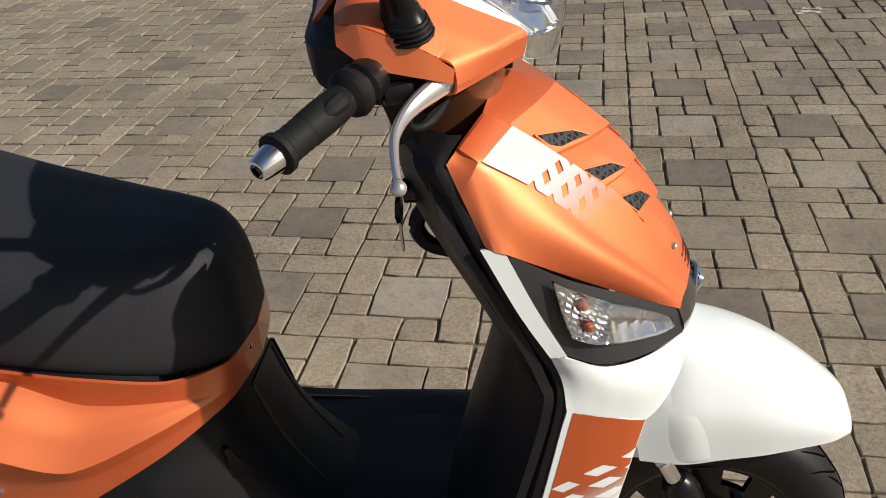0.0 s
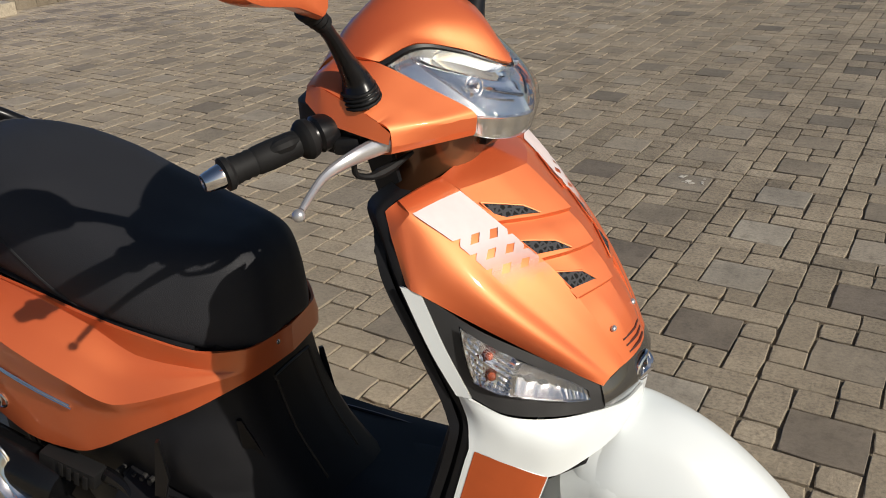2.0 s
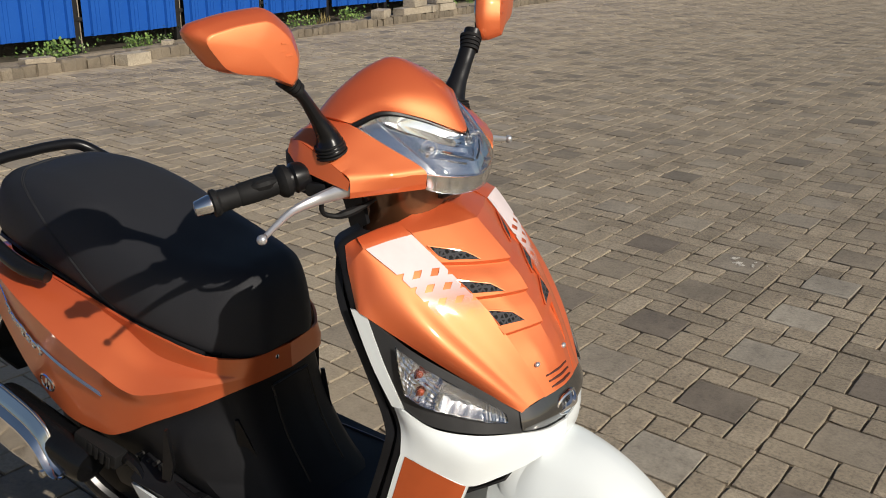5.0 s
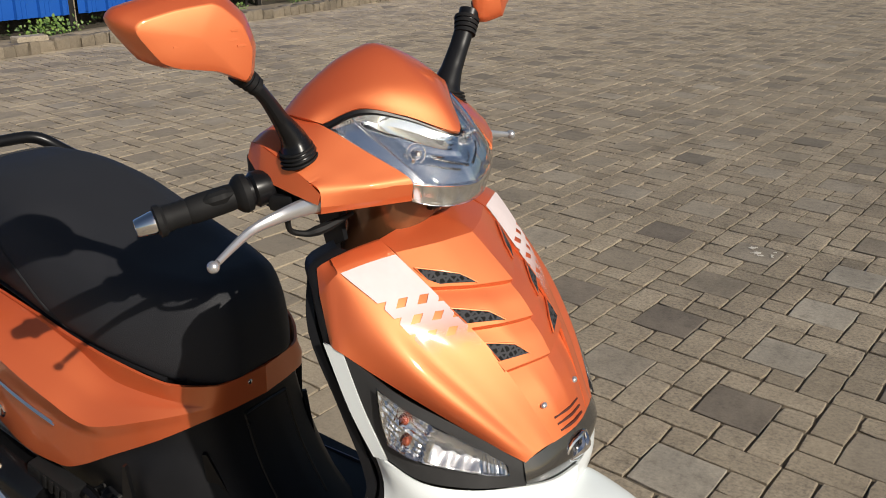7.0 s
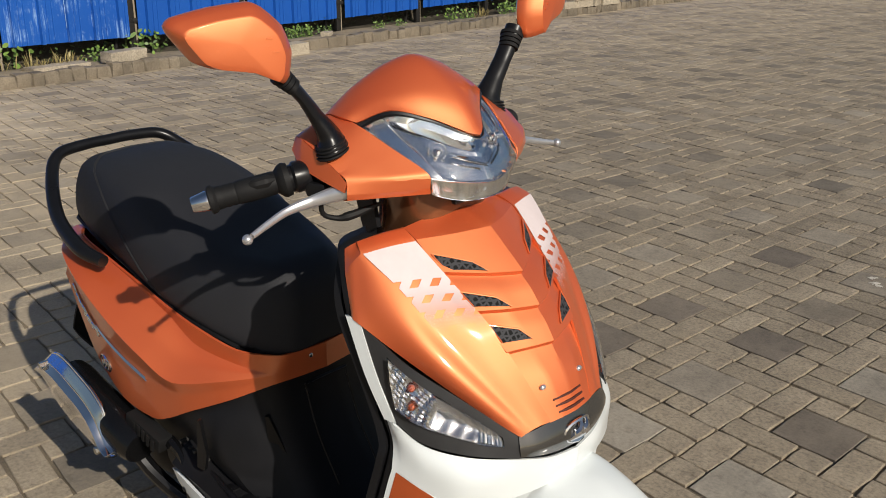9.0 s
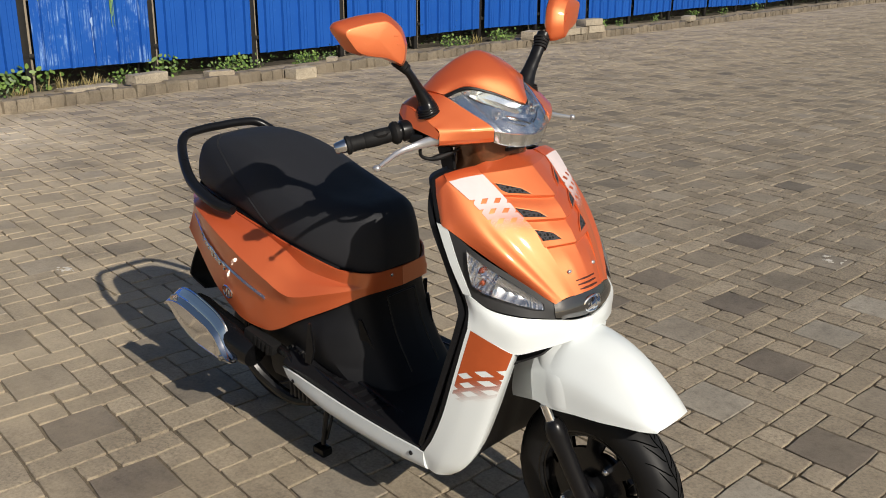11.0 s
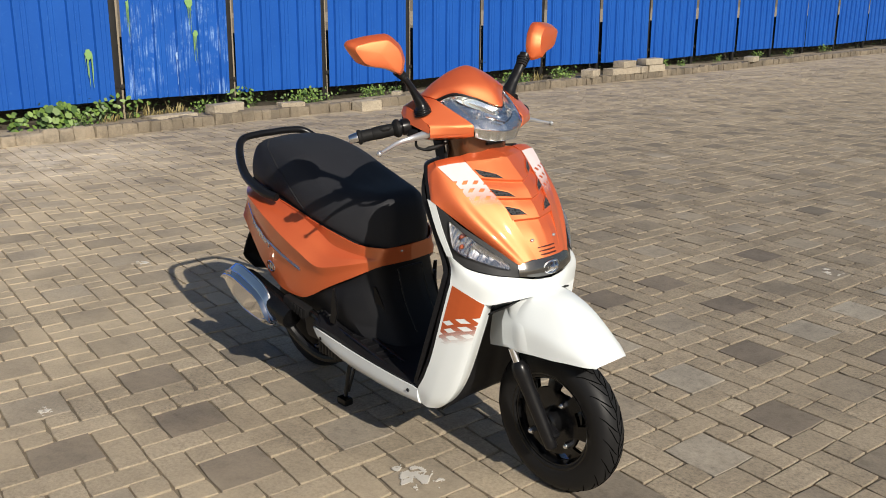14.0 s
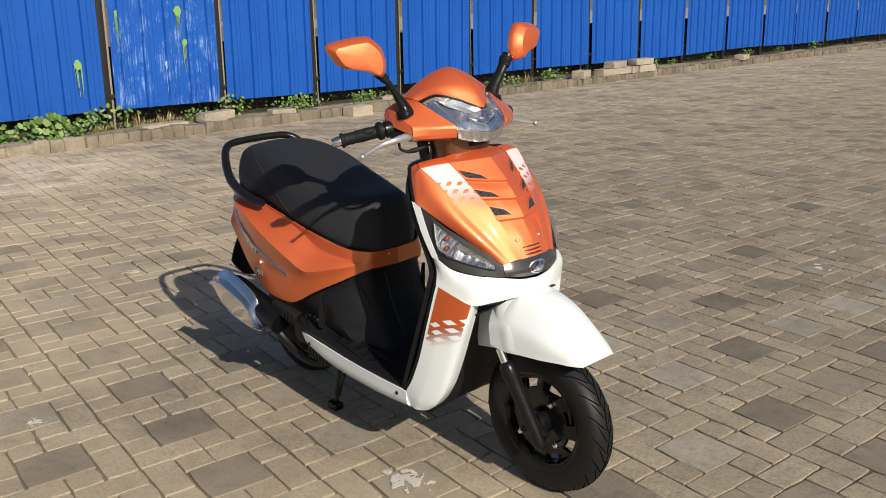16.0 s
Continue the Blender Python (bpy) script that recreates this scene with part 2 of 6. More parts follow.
# ---------------------------------------------------------------- mesh helpers
def interp(P, s, soft):
    """Points along axis 0, s steps a gap: straight (soft 0) to Catmull-Rom (soft 1)."""
    P = np.asarray(P, float)
    if s <= 1 or len(P) < 2:
        return P
    Q = np.concatenate([[2 * P[0] - P[1]], P, [2 * P[-1] - P[-2]]])
    out = []
    for i in range(len(P) - 1):
        a, b, c, d = Q[i : i + 4]
        for k in range(s):
            t = k / s
            lin = b + (c - b) * t
            cat = 0.5 * (2 * b + (c - a) * t + (2 * a - 5 * b + 4 * c - d) * t * t + (3 * b - a - 3 * c + d) * t**3)
            out.append(lin + soft * (cat - lin))
    out.append(P[-1])
    return np.array(out)


def surf(rows, su=6, sv=6, soft_u=1.0, soft_v=1.0):
    """A grid of points over rows of control points."""
    G = interp(np.asarray(rows, float), sv, soft_v)
    return np.swapaxes(interp(np.swapaxes(G, 0, 1), su, soft_u), 0, 1)


def whole(rows):
    """Rows that run from one edge to the middle plane, carried on to the other edge."""
    return [list(r) + [(x, -y, z) for x, y, z in reversed(r[:-1])] for r in rows]


def grid(bm, G, loop_u=False, loop_v=False, uv=False):
    nv, nu = G.shape[:2]
    V = [[bm.verts.new(p) for p in row] for row in G]
    lay = bm.loops.layers.uv.verify() if uv else None
    for i in range(nv if loop_v else nv - 1):
        for j in range(nu if loop_u else nu - 1):
            q = ((i, j), (i, (j + 1) % nu), ((i + 1) % nv, (j + 1) % nu), ((i + 1) % nv, j))
            f = bm.faces.new([V[a][b] for a, b in q])
            if uv:
                for lp, (a, b) in zip(f.loops, ((i, j), (i, j + 1), (i + 1, j + 1), (i + 1, j))):
                    lp[lay].uv = (b / (nu - 1), a / (nv - 1))
    return V


def loft(bm, loops, cap=True):
    """Closed loops of points, skinned in order."""
    V = grid(bm, np.asarray(loops, float), loop_u=True)
    if cap:
        bm.faces.new(list(reversed(V[0])))
        bm.faces.new(V[-1])


def tube(bm, pts, radii, n=12, s=6, flat=1.0, up=(0, 0, 1), cap=True):
    """A round bar along a smooth line; radii one or one a point; flat squeezes it along the side direction."""
    pts = interp(pts, s, 1.0) if s > 1 else np.asarray(pts, float)
    if isinstance(radii, (int, float)):
        rad = np.full(len(pts), float(radii))
    else:
        rad = np.interp(np.linspace(0, 1, len(pts)), np.linspace(0, 1, len(radii)), radii)
    loops = []
    for i, p in enumerate(pts):
        d = pts[min(i + 1, len(pts) - 1)] - pts[max(i - 1, 0)]
        d = d / (np.linalg.norm(d) + 1e-9)
        a = np.cross(d, up)
        a = a / (np.linalg.norm(a) + 1e-9)
        b = np.cross(a, d)
        loops.append([p + rad[i] * (math.cos(q) * a * flat + math.sin(q) * b) for q in np.linspace(0, 2 * math.pi, n, endpoint=False)])
    loft(bm, loops, cap)


def ball(bm, c, r, scale=(1, 1, 1), n=12):
    bmesh.ops.create_uvsphere(bm, u_segments=n * 2, v_segments=n, radius=r, matrix=Matrix.Translation(c) @ Matrix.Diagonal((*scale, 1)))


def box(bm, c, size, bev=0.0, rot=(0, 0, 0)):
    r = bmesh.ops.create_cube(bm, size=1.0, matrix=pose(*c, *rot) @ Matrix.Diagonal((*size, 1)))
    if bev:
        es = list({e for v in r["verts"] for e in v.link_edges})
        bmesh.ops.bevel(bm, geom=es, offset=bev, segments=2, affect="EDGES", profile=0.6)


def spin(bm, profile, centre, n=64):
    """A profile of (radius, side) turned about a line along y."""
    loops = []
    for q in np.linspace(0, 2 * math.pi, n, endpoint=False):
        loops.append([(centre[0] + r * math.cos(q), centre[1] + s, centre[2] + r * math.sin(q)) for r, s in profile])
    grid(bm, np.array(loops), loop_v=True)


def plate(bm, outline, normal, thick):
    """A flat plate: a closed outline of points, given thickness along normal."""
    nrm = Vector(normal).normalized() * thick
    a = [bm.verts.new(p) for p in outline]
    b = [bm.verts.new(Vector(p) + nrm) for p in outline]
    bm.faces.new(a)
    bm.faces.new(list(reversed(b)))
    for i in range(len(a)):
        j = (i + 1) % len(a)
        bm.faces.new((a[i], b[i], b[j], a[j]))


def mirror_y(bm):
    for v in bm.verts:
        v.co.y = -v.co.y
    bmesh.ops.reverse_faces(bm, faces=bm.faces[:])
    return bm


def finish(name, bm, mat, smooth=True, angle=32):
    bmesh.ops.recalc_face_normals(bm, faces=bm.faces[:])
    bm.edges.index_update()
    rims = [e.index for e in bm.edges if e.is_boundary]
    me = bpy.data.meshes.new(name)
    bm.to_mesh(me)
    bm.free()
    me.materials.append(mat)
    if smooth:
        me.polygons.foreach_set("use_smooth", [True] * len(me.polygons))
        me.set_sharp_from_angle(angle=radians(angle))
        for k in rims:
            me.edges[k].use_edge_sharp = True
    return new(name, me)


def part(name, bm, mat, parent, label="", thick=0.0, angle=32, offset=0.0):
    ob = finish(name, bm, mat, True, angle)
    ob.parent = parent
    if thick:
        s = ob.modifiers.new("thickness", "SOLIDIFY")
        s.thickness, s.offset = thick, offset
    if label:
        ob["label"] = label
    return ob


def both(name, make, mat, parent, label="", thick=0.0, angle=32):
    """A part and its mirror image on the other side."""
    out = []
    for side in (0, 1):
        bm = bmesh.new()
        make(bm)
        if side:
            mirror_y(bm)
        out.append(part(name, bm, mat, parent, label, thick, angle))
    return out


def thing(name, m, label, category, group=""):
    ob = new(name)
    ob.matrix_basis = m
    ob.empty_display_size = 0.1
    return tagged(ob, label, category, group)


# ---------------------------------------------------------------- ground and pavement
# the courses are laid a little out of square: one grid step each way, joint included
UNIT = 0.1016
gu = Vector((0.10054, -0.01116))
gv = Vector((0.00570, 0.10185))
ORIGIN = Vector((-0.0125, -0.0652))    # a corner of one repeat of the paving


def ground_sheet():
    bm = bmesh.new()
    for x0, x1, y0, y1, z in ((-400, 400, -400, 400, -0.0085),):
        bm.faces.new([bm.verts.new(p) for p in ((x0, y0, z), (x1, y0, z), (x1, y1, z), (x0, y1, z))])
    ob = finish("ground", bm, joint_sand, False)
    # paving too far off to tell the blocks apart
    bm = bmesh.new()
    for x0, x1, y0, y1 in ((-60, 120, 26.1, 300), (10.2, 120, -60, 26.1), (-7.05, 10.2, -60, -3.4)):
        bm.faces.new([bm.verts.new(p) for p in ((x0, y0, -0.003), (x1, y0, -0.003), (x1, y1, -0.003), (x0, y1, -0.003))])
    far = finish("far_pavement", bm, paver_small, False)
    tagged(far, "brown-grey paving far across the yard", "pavement", kind="structure")
    return tagged(ob, "sandy bed under the paving, reaching to the horizon", "ground", kind="structure")


ground = ground_sheet()

# one repeat: (column, row, width, depth) in grid steps; row 0 is the far one
PATTERN = [(0, 2, 1, 2), (1, 3, 1, 1), (2, 3, 2, 1), (3, 2, 1, 1), (3, 0, 1, 2), (2, 0, 1, 1), (0, 0, 2, 1), (0, 1, 1, 1), (1, 1, 2, 2)]


def paver_verts(w, d, z=0.0, joint=0.003, edge=0.0014, tip=(0, 0), rng=None, rough=0.0020):
    """Top and worn shoulders of a block about its own centre: eight points round, edges a little uneven."""
    a, b = w * UNIT / 2 - joint, d * UNIT / 2 - joint
    ring = ((-1, -1), (0, -1), (1, -1), (1, 0), (1, 1), (0, 1), (-1, 1), (-1, 0))
    worn = [(rng.uniform(-1, 1) * rough, rng.uniform(-1, 1) * rough, rng.uniform(0.6, 2.6)) for _ in ring]
    out = []
    for e, zz in ((0, -0.02), (0, -edge), (edge, 0.0)):
        for (sx, sy), (jx, jy, je) in zip(ring, worn):
            chip = 0.0016 * je * je * 0.5 if sx and sy else 0.0
            x, y = sx * (a - e * je - chip) + jx, sy * (b - e * je - chip) + jy
            p = (gu * x + gv * y) / UNIT
            out.append((p.x, p.y, z + zz + tip[0] * x + tip[1] * y))
    return out


PAVER_FACES = [(r * 8 + k, r * 8 + (k + 1) % 8, r * 8 + 8 + (k + 1) % 8, r * 8 + 8 + k) for r in (0, 1) for k in range(8)] + [tuple(range(16, 24))]


DARK_SLABS = [(-1.07, -0.97), (-0.64, -0.6), (-1.43, -0.54), (0.26, 0.94), (-0.96, 1.5), (-0.52, 1.88), (-0.88, 2.82), (-0.95, 1.97), (-1.08, -0.56), (-0.97, 1.49), (-0.52, 1.86), (-0.9, 2.81), (-0.13, 1.35), (0.26, 1.74), (-1.11, -0.95), (-0.66, -0.59)]
PALE_SLABS = [(-0.14, 0.98), (-0.11, 1.8), (-0.04, 2.2), (0.22, 0.55), (-0.58, 1.02), (-0.08, 1.74), (-0.05, 2.19), (-0.05, 2.66), (-0.15, 0.97), (-0.56, 1.02)]


def slab_tone(p):
    for key, spots in (("dark", DARK_SLABS), ("pale", PALE_SLABS)):
        if any((p.x - x) ** 2 + (p.y - y) ** 2 < 0.02 for x, y in spots):
            return key
    return "square"


def pavers():
    rng = random.Random(7)
    joined = {key: ([], []) for key in ("block", "square", "dark", "pale")}
    near = []
    for ci in range(-34, 26):
        for ri in range(-9, 68):
            for c, r, w, d in PATTERN:
                # centre of the block in the plan
                a = ci * 4 + c + w / 2
                b = ri * 4 + r + d / 2
                p = ORIGIN + gu * a + gv * b
                if p.x < -7.30 - 0.0636 * (p.y - 0.40) or p.x > 10.2 or p.y > 26 or p.y < -3.2:
                    continue
                tone = slab_tone(p) if w == d == 2 else "block"
                tip = (rng.uniform(-1, 1) * 0.007, rng.uniform(-1, 1) * 0.007)
                z = rng.uniform(-0.0018, 0.0014)
                if -1.5 < p.x < 0.7 and -1.1 < p.y < 1.55 and len(near) < 330:
                    near.append((p, w, d, z, tip))
                    continue
                V, F = joined[tone]
                k = len(V)
                for x, y, zz in paver_verts(w, d, z, 0.0027 + rng.uniform(-0.0014, 0.0018), 0.0014, tip, rng):
                    V.append((p.x + x, p.y + y, zz))
                F.extend(tuple(i + k for i in f) for f in PAVER_FACES)
    return joined, near


# ---------------------------------------------------------------- fence, kerb and verge
FO, FE, FN = Vector((-7.305, 0.396, 0)), Vector((-0.0635, 0.9980, 0)), Vector((0.9980, 0.0635, 0))
fence_pose = Matrix(((FE.x, -FN.x, 0, FO.x), (FE.y, -FN.y, 0, FO.y), (0, 0, 1, 0), (0, 0, 0, 1)))
# in that frame: x along the kerb, y away from the yard, z up


def fence_material():
    m = material("blue_painted_sheet", (0.012, 0.085, 0.46), 0.6, 0.0, 0.0, 0.2, 0.25)
    o = coords(m)
    w = noise_node(m, o, 1.6, 5.0)
    f = noise_node(m, o, 24.0, 6.0)
    c = mix(m, w, (0.0055, 0.064, 0.32), (0.011, 0.096, 0.41))
    c = mix(m, calc(m, "MULTIPLY", ramp(m, f, [(0.60, (0, 0, 0)), (0.78, (1, 1, 1))]), 0.20), c, (0.10, 0.24, 0.58))
    set_color(m, c)
    set_rough(m, w, 0.50, 0.70)
    return m


def worn_fence_material():
    """The same sheet with runs of pale splashed paint."""
    m = material("blue_sheet_with_paint_runs", (0.012, 0.085, 0.46), 0.6, spec=0.25)
    t, n, l, b = tree(m)
    o = coords(m)
    mp = n.new("ShaderNodeMapping")
    mp.inputs["Scale"].default_value = (20.0, 20.0, 1.0)
    l.new(o, mp.inputs[0])
    runs = noise_node(m, mp.outputs[0], 2.6, 7.0, 0.72)
    spots = noise_node(m, o, 5.5, 5.0, 0.7)
    w = noise_node(m, o, 1.6, 5.0)
    c = mix(m, w, (0.006, 0.066, 0.33), (0.012, 0.100, 0.42))
    k = ramp(m, runs, [(0.50, (0, 0, 0)), (0.60, (1, 1, 1))])
    k = calc(m, "MULTIPLY", k, ramp(m, spots, [(0.46, (0, 0, 0)), (0.62, (1, 1, 1))]))
    set_color(m, mix(m, calc(m, "MULTIPLY", k, 0.55), c, (0.34, 0.52, 0.78)))
    set_rough(m, runs, 0.5, 0.7)
    return m


blue_sheet = fence_material()
blue_worn = worn_fence_material()
post_black = plastic("black_painted_post", (0.012, 0.011, 0.010), 0.55, 60.0, 0.4)
pale_timber = plastic("weathered_pale_batten", (0.26, 0.22, 0.165), 0.8, 80.0, 0.6)
splash_green = material("dried_lime_paint", (0.20, 0.36, 0.12), 0.6)
splash_white = material("dried_white_paint", (0.30, 0.44, 0.66), 0.6)
brick_kerb = paver_mat("grey_brown_kerb_brick", [(0.155, 0.132, 0.102), (0.215, 0.182, 0.140), (0.120, 0.102, 0.081), (0.185, 0.156, 0.120)], 0.3)
pale_brick = paver_mat("pale_loose_brick", [(0.40, 0.35, 0.28), (0.46, 0.41, 0.33)], 0.3)
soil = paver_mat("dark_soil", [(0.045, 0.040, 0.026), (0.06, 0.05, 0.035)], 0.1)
verge_sand = paver_mat("sandy_verge", [(0.26, 0.215, 0.155), (0.30, 0.25, 0.18)], 0.3)

POSTS = [-6.9, -5.45, -4.0, -2.55, -1.1, 0.34, 1.77, 3.14, 4.49, 5.91, 7.33, 8.77, 10.26, 11.76, 13.32, 14.92, 16.56, 18.15, 19.85, 21.65, 23.45, 25.2, 27.0, 28.8, 30.6]


def sheet_bottom(s):
    return 0.26 + 0.02 * math.sin(0.9 * s)


def corrugated(s0, s1, off, skew):
    """One sheet with trapezoid ribs."""
    bm = bmesh.new()
    pitch, x = 0.262, s0
    pts = []
    while x < s1:
        for dx, dy in ((0.0, 0.0), (0.090, 0.0), (0.099, -0.032), (0.128, -0.032), (0.137, 0.0), (0.174, 0.0), (0.177, -0.006), (0.186, -0.006), (0.189, 0.0), (0.224, 0.0), (0.227, -0.006), (0.236, -0.006), (0.239, 0.0)):
            if x + dx < s1:
                pts.append((x + dx, off + dy))
        x += pitch
    pts.append((s1, off))
    rows = []
    for z in (0.0, 0.4, 0.9, 1.4, 2.05):
        rows.append([(a + (z - 1.0) * skew, b + 0.004 * math.sin(3 * z + a), sheet_bottom(a) + z) for a, b in pts])
    grid(bm, np.array(rows))
    return bm


def fence():
    rng = random.Random(3)
    base = thing("fence", fence_pose, "bright blue corrugated steel fence on black posts above a weedy verge", "fence")
    for i in range(len(POSTS) - 1):
        s0, s1 = POSTS[i] + 0.062, POSTS[i + 1] - 0.048
        worn = i == 6
        panel = part("panel", corrugated(s0, s1, 0.50 + rng.uniform(-0.015, 0.015), rng.uniform(-0.012, 0.012)), blue_worn if worn else blue_sheet, base, "blue sheet streaked with pale paint runs" if worn else "", 0.003, 20)
        for z in (0.42, 1.55):
            bm = bmesh.new()
            box(bm, ((s0 + s1) / 2, 0.535, z), (s1 - s0 + 0.1, 0.035, 0.04), 0.003)
            part("rail", bm, post_black, panel, "black rail behind the sheet")
        if worn or i == 5:
            spots = [(1.93, 1.26, 0.055), (2.62, 1.27, 0.07), (2.68, 0.94, 0.05)] if worn else [(1.45, 0.77, 0.06)]
            for s, z, r in spots:
                paint_splash(panel, s, z, r, splash_green, rng)
            for s, z, r in [(2.45, 0.71, 0.05)] if worn else []:
                paint_splash(panel, s, z, r, splash_white, rng)
    for i, s in enumerate(POSTS):
        bm = bmesh.new()
        box(bm, (-0.010, 0, 1.18), (0.070, 0.055, 2.40), 0.004)
        post = part("post", bm, post_black, base, "black square steel post")
        post.matrix_basis = pose(s, 0.55, 0, 0, rng.uniform(-0.8, 0.8), rng.uniform(-2, 2))
        bm = bmesh.new()
        box(bm, (0.042, 0.012, 1.20), (0.034, 0.03, 2.34), 0.004)
        part("batten", bm, pale_timber, post, "pale weathered strip beside the post")
        if i % 3 == 1 or i in (6, 9):
            bm = bmesh.new()
            tube(bm, [(-0.15, 0.10, 0.0), (-0.15, 0.06, 0.22), (-0.15, 0.02, 0.45)], 0.022, 8, 2)
            part("stub", bm, post_black, post)


def paint_splash(panel, s, z, r, mat, rng):
    """A thin blob of dried paint with runs below it."""
    bm = bmesh.new()
    ring = []
    for k in range(22):
        q = 2 * math.pi * k / 22
        rr = r * (0.62 + 0.33 * rng.random())
        ring.append((s + rr * math.cos(q) * 0.8, 0.470, z + rr * math.sin(q)))
    plate(bm, ring, (0, 1, 0), 0.003)
    for k in range(7):
        x = s + rng.uniform(-0.7, 0.7) * r
        ln = rng.uniform(0.08, 0.34)
        w = rng.uniform(0.0015, 0.004)
        plate(bm, [(x - w, 0.471, z), (x + w, 0.471, z), (x + w * 0.5, 0.471, z - ln), (x - w * 0.5, 0.471, z - ln)], (0, 1, 0), 0.003)
    part("paint_splash", bm, mat, panel, "splash of dried paint with runs")


def verge():
    bm = bmesh.new()
    G = []
    for s in np.arange(-8, 50, 0.35):
        G.append([(s, y, 0.06 + 0.035 * noise.noise((s * 1.3, y * 3, 0)) + (0.03 if y > 0.15 else 0.0)) for y in (0.08, 0.16, 0.26, 0.35, 0.50)])
    grid(bm, np.array(G))
    ob = finish("verge", bm, verge_sand)
    ob.matrix_basis = fence_pose
    tagged(ob, "strip of pale sandy soil between the kerb and the fence", "verge", kind="structure")
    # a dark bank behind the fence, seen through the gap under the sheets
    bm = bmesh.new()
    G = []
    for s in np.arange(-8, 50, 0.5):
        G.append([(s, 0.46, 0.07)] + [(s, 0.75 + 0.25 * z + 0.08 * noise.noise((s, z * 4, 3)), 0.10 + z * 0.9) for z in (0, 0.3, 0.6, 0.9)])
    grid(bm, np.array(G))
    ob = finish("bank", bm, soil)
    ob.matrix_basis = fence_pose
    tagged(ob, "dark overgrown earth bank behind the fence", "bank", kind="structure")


def kerb():
    base = thing("kerb", fence_pose, "low kerb of rough grey-brown bricks set on edge", "kerb")
    base["kind"] = "structure"
    rng = random.Random(5)
    shapes = []
    for k in range(8):
        bm = bmesh.new()
        box(bm, (0, 0, 0.045), (0.154, 0.125, 0.15), 0.024)
        for v in bm.verts:
            v.co += Vector((rng.uniform(-1, 1), rng.uniform(-1, 1), rng.uniform(-1, 1))) * 0.009
        ob = finish("brick", bm, brick_kerb, True, 40)
        shapes.append(ob.data)
        bpy.data.objects.remove(ob)
    s = -6.0
    while s < 34.0:
        w = rng.uniform(0.105, 0.165)
        ob = new("brick", rng.choice(shapes))
        ob.parent = base
        ob.matrix_basis = pose(s + w / 2, 0.045 + rng.uniform(-0.012, 0.012), rng.uniform(-0.02, 0.008), rng.uniform(-4, 4), rng.uniform(-3, 3), rng.uniform(-5, 5)) @ Matrix.Diagonal((w / 0.152, 1, 0.95, 1))
        s += w


fence()
verge()
kerb()


def loose_brick(s, y, z, size, yaw, tiltx=0.0):
    bm = bmesh.new()
    box(bm, (0, 0, 0), size, 0.008)
    rng = random.Random(int(s * 100) + int(z * 1000))
    for v in bm.verts:
        v.co += Vector((rng.uniform(-1, 1), rng.uniform(-1, 1), rng.uniform(-1, 1))) * 0.004
    ob = finish("loose_brick", bm, pale_brick, True, 40)
    ob.matrix_basis = fence_pose @ pose(s, y, z, tiltx, 0, yaw)
    tagged(ob, "pale loose brick lying on the brick kerb", "brick", "loose bricks on the kerb")


for s, y, z, size, yaw in (
    (4.62, -0.12, 0.055, (0.34, 0.17, 0.12), 4),
    (2.8, 0.16, 0.15, (0.42, 0.16, 0.10), 8),
    (9.5, 0.10, 0.16, (0.40, 0.2, 0.12), 20),
    (10.14, 0.08, 0.155, (0.42, 0.2, 0.10), 3),
    (10.5, 0.07, 0.155, (0.40, 0.2, 0.10), -4),
    (10.89, 0.09, 0.155, (0.30, 0.2, 0.10), 12),
    (11.25, 0.07, 0.155, (0.46, 0.2, 0.11), -3),
    (10.43, 0.09, 0.262, (0.44, 0.2, 0.105), 6),
    (11.18, 0.08, 0.266, (0.46, 0.2, 0.105), -6),
    (3.66, 0.12, 0.11, (0.30, 0.14, 0.08), -10),
    (5.37, 0.16, 0.12, (0.16, 0.10, 0.07), 30),
    (14.79, 0.05, 0.15, (0.35, 0.2, 0.10), 10),
    (2.16, 0.20, 0.10, (0.55, 0.18, 0.06), 2),
):
    loose_brick(s, y, z, size, yaw)


def leaf_material(name, a, b_):
    m = material(name, a, 0.5)
    t, n, l, b = tree(m)
    geo = n.new("ShaderNodeNewGeometry")
    set_color(m, ramp(m, geo.outputs["Random Per Island"], [(0.0, a), (0.6, b_), (1.0, tuple(x * 1.3 for x in b_))]))
    b.inputs["Transmission Weight"].default_value = 0.0
    b.inputs["Subsurface Weight"].default_value = 0.0
    return m


leaf_green = leaf_material("weed_leaf", (0.045, 0.095, 0.016), (0.125, 0.20, 0.036))
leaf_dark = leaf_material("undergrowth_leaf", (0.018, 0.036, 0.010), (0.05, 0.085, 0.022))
straw = leaf_material("dry_grass", (0.20, 0.16, 0.06), (0.34, 0.28, 0.12))


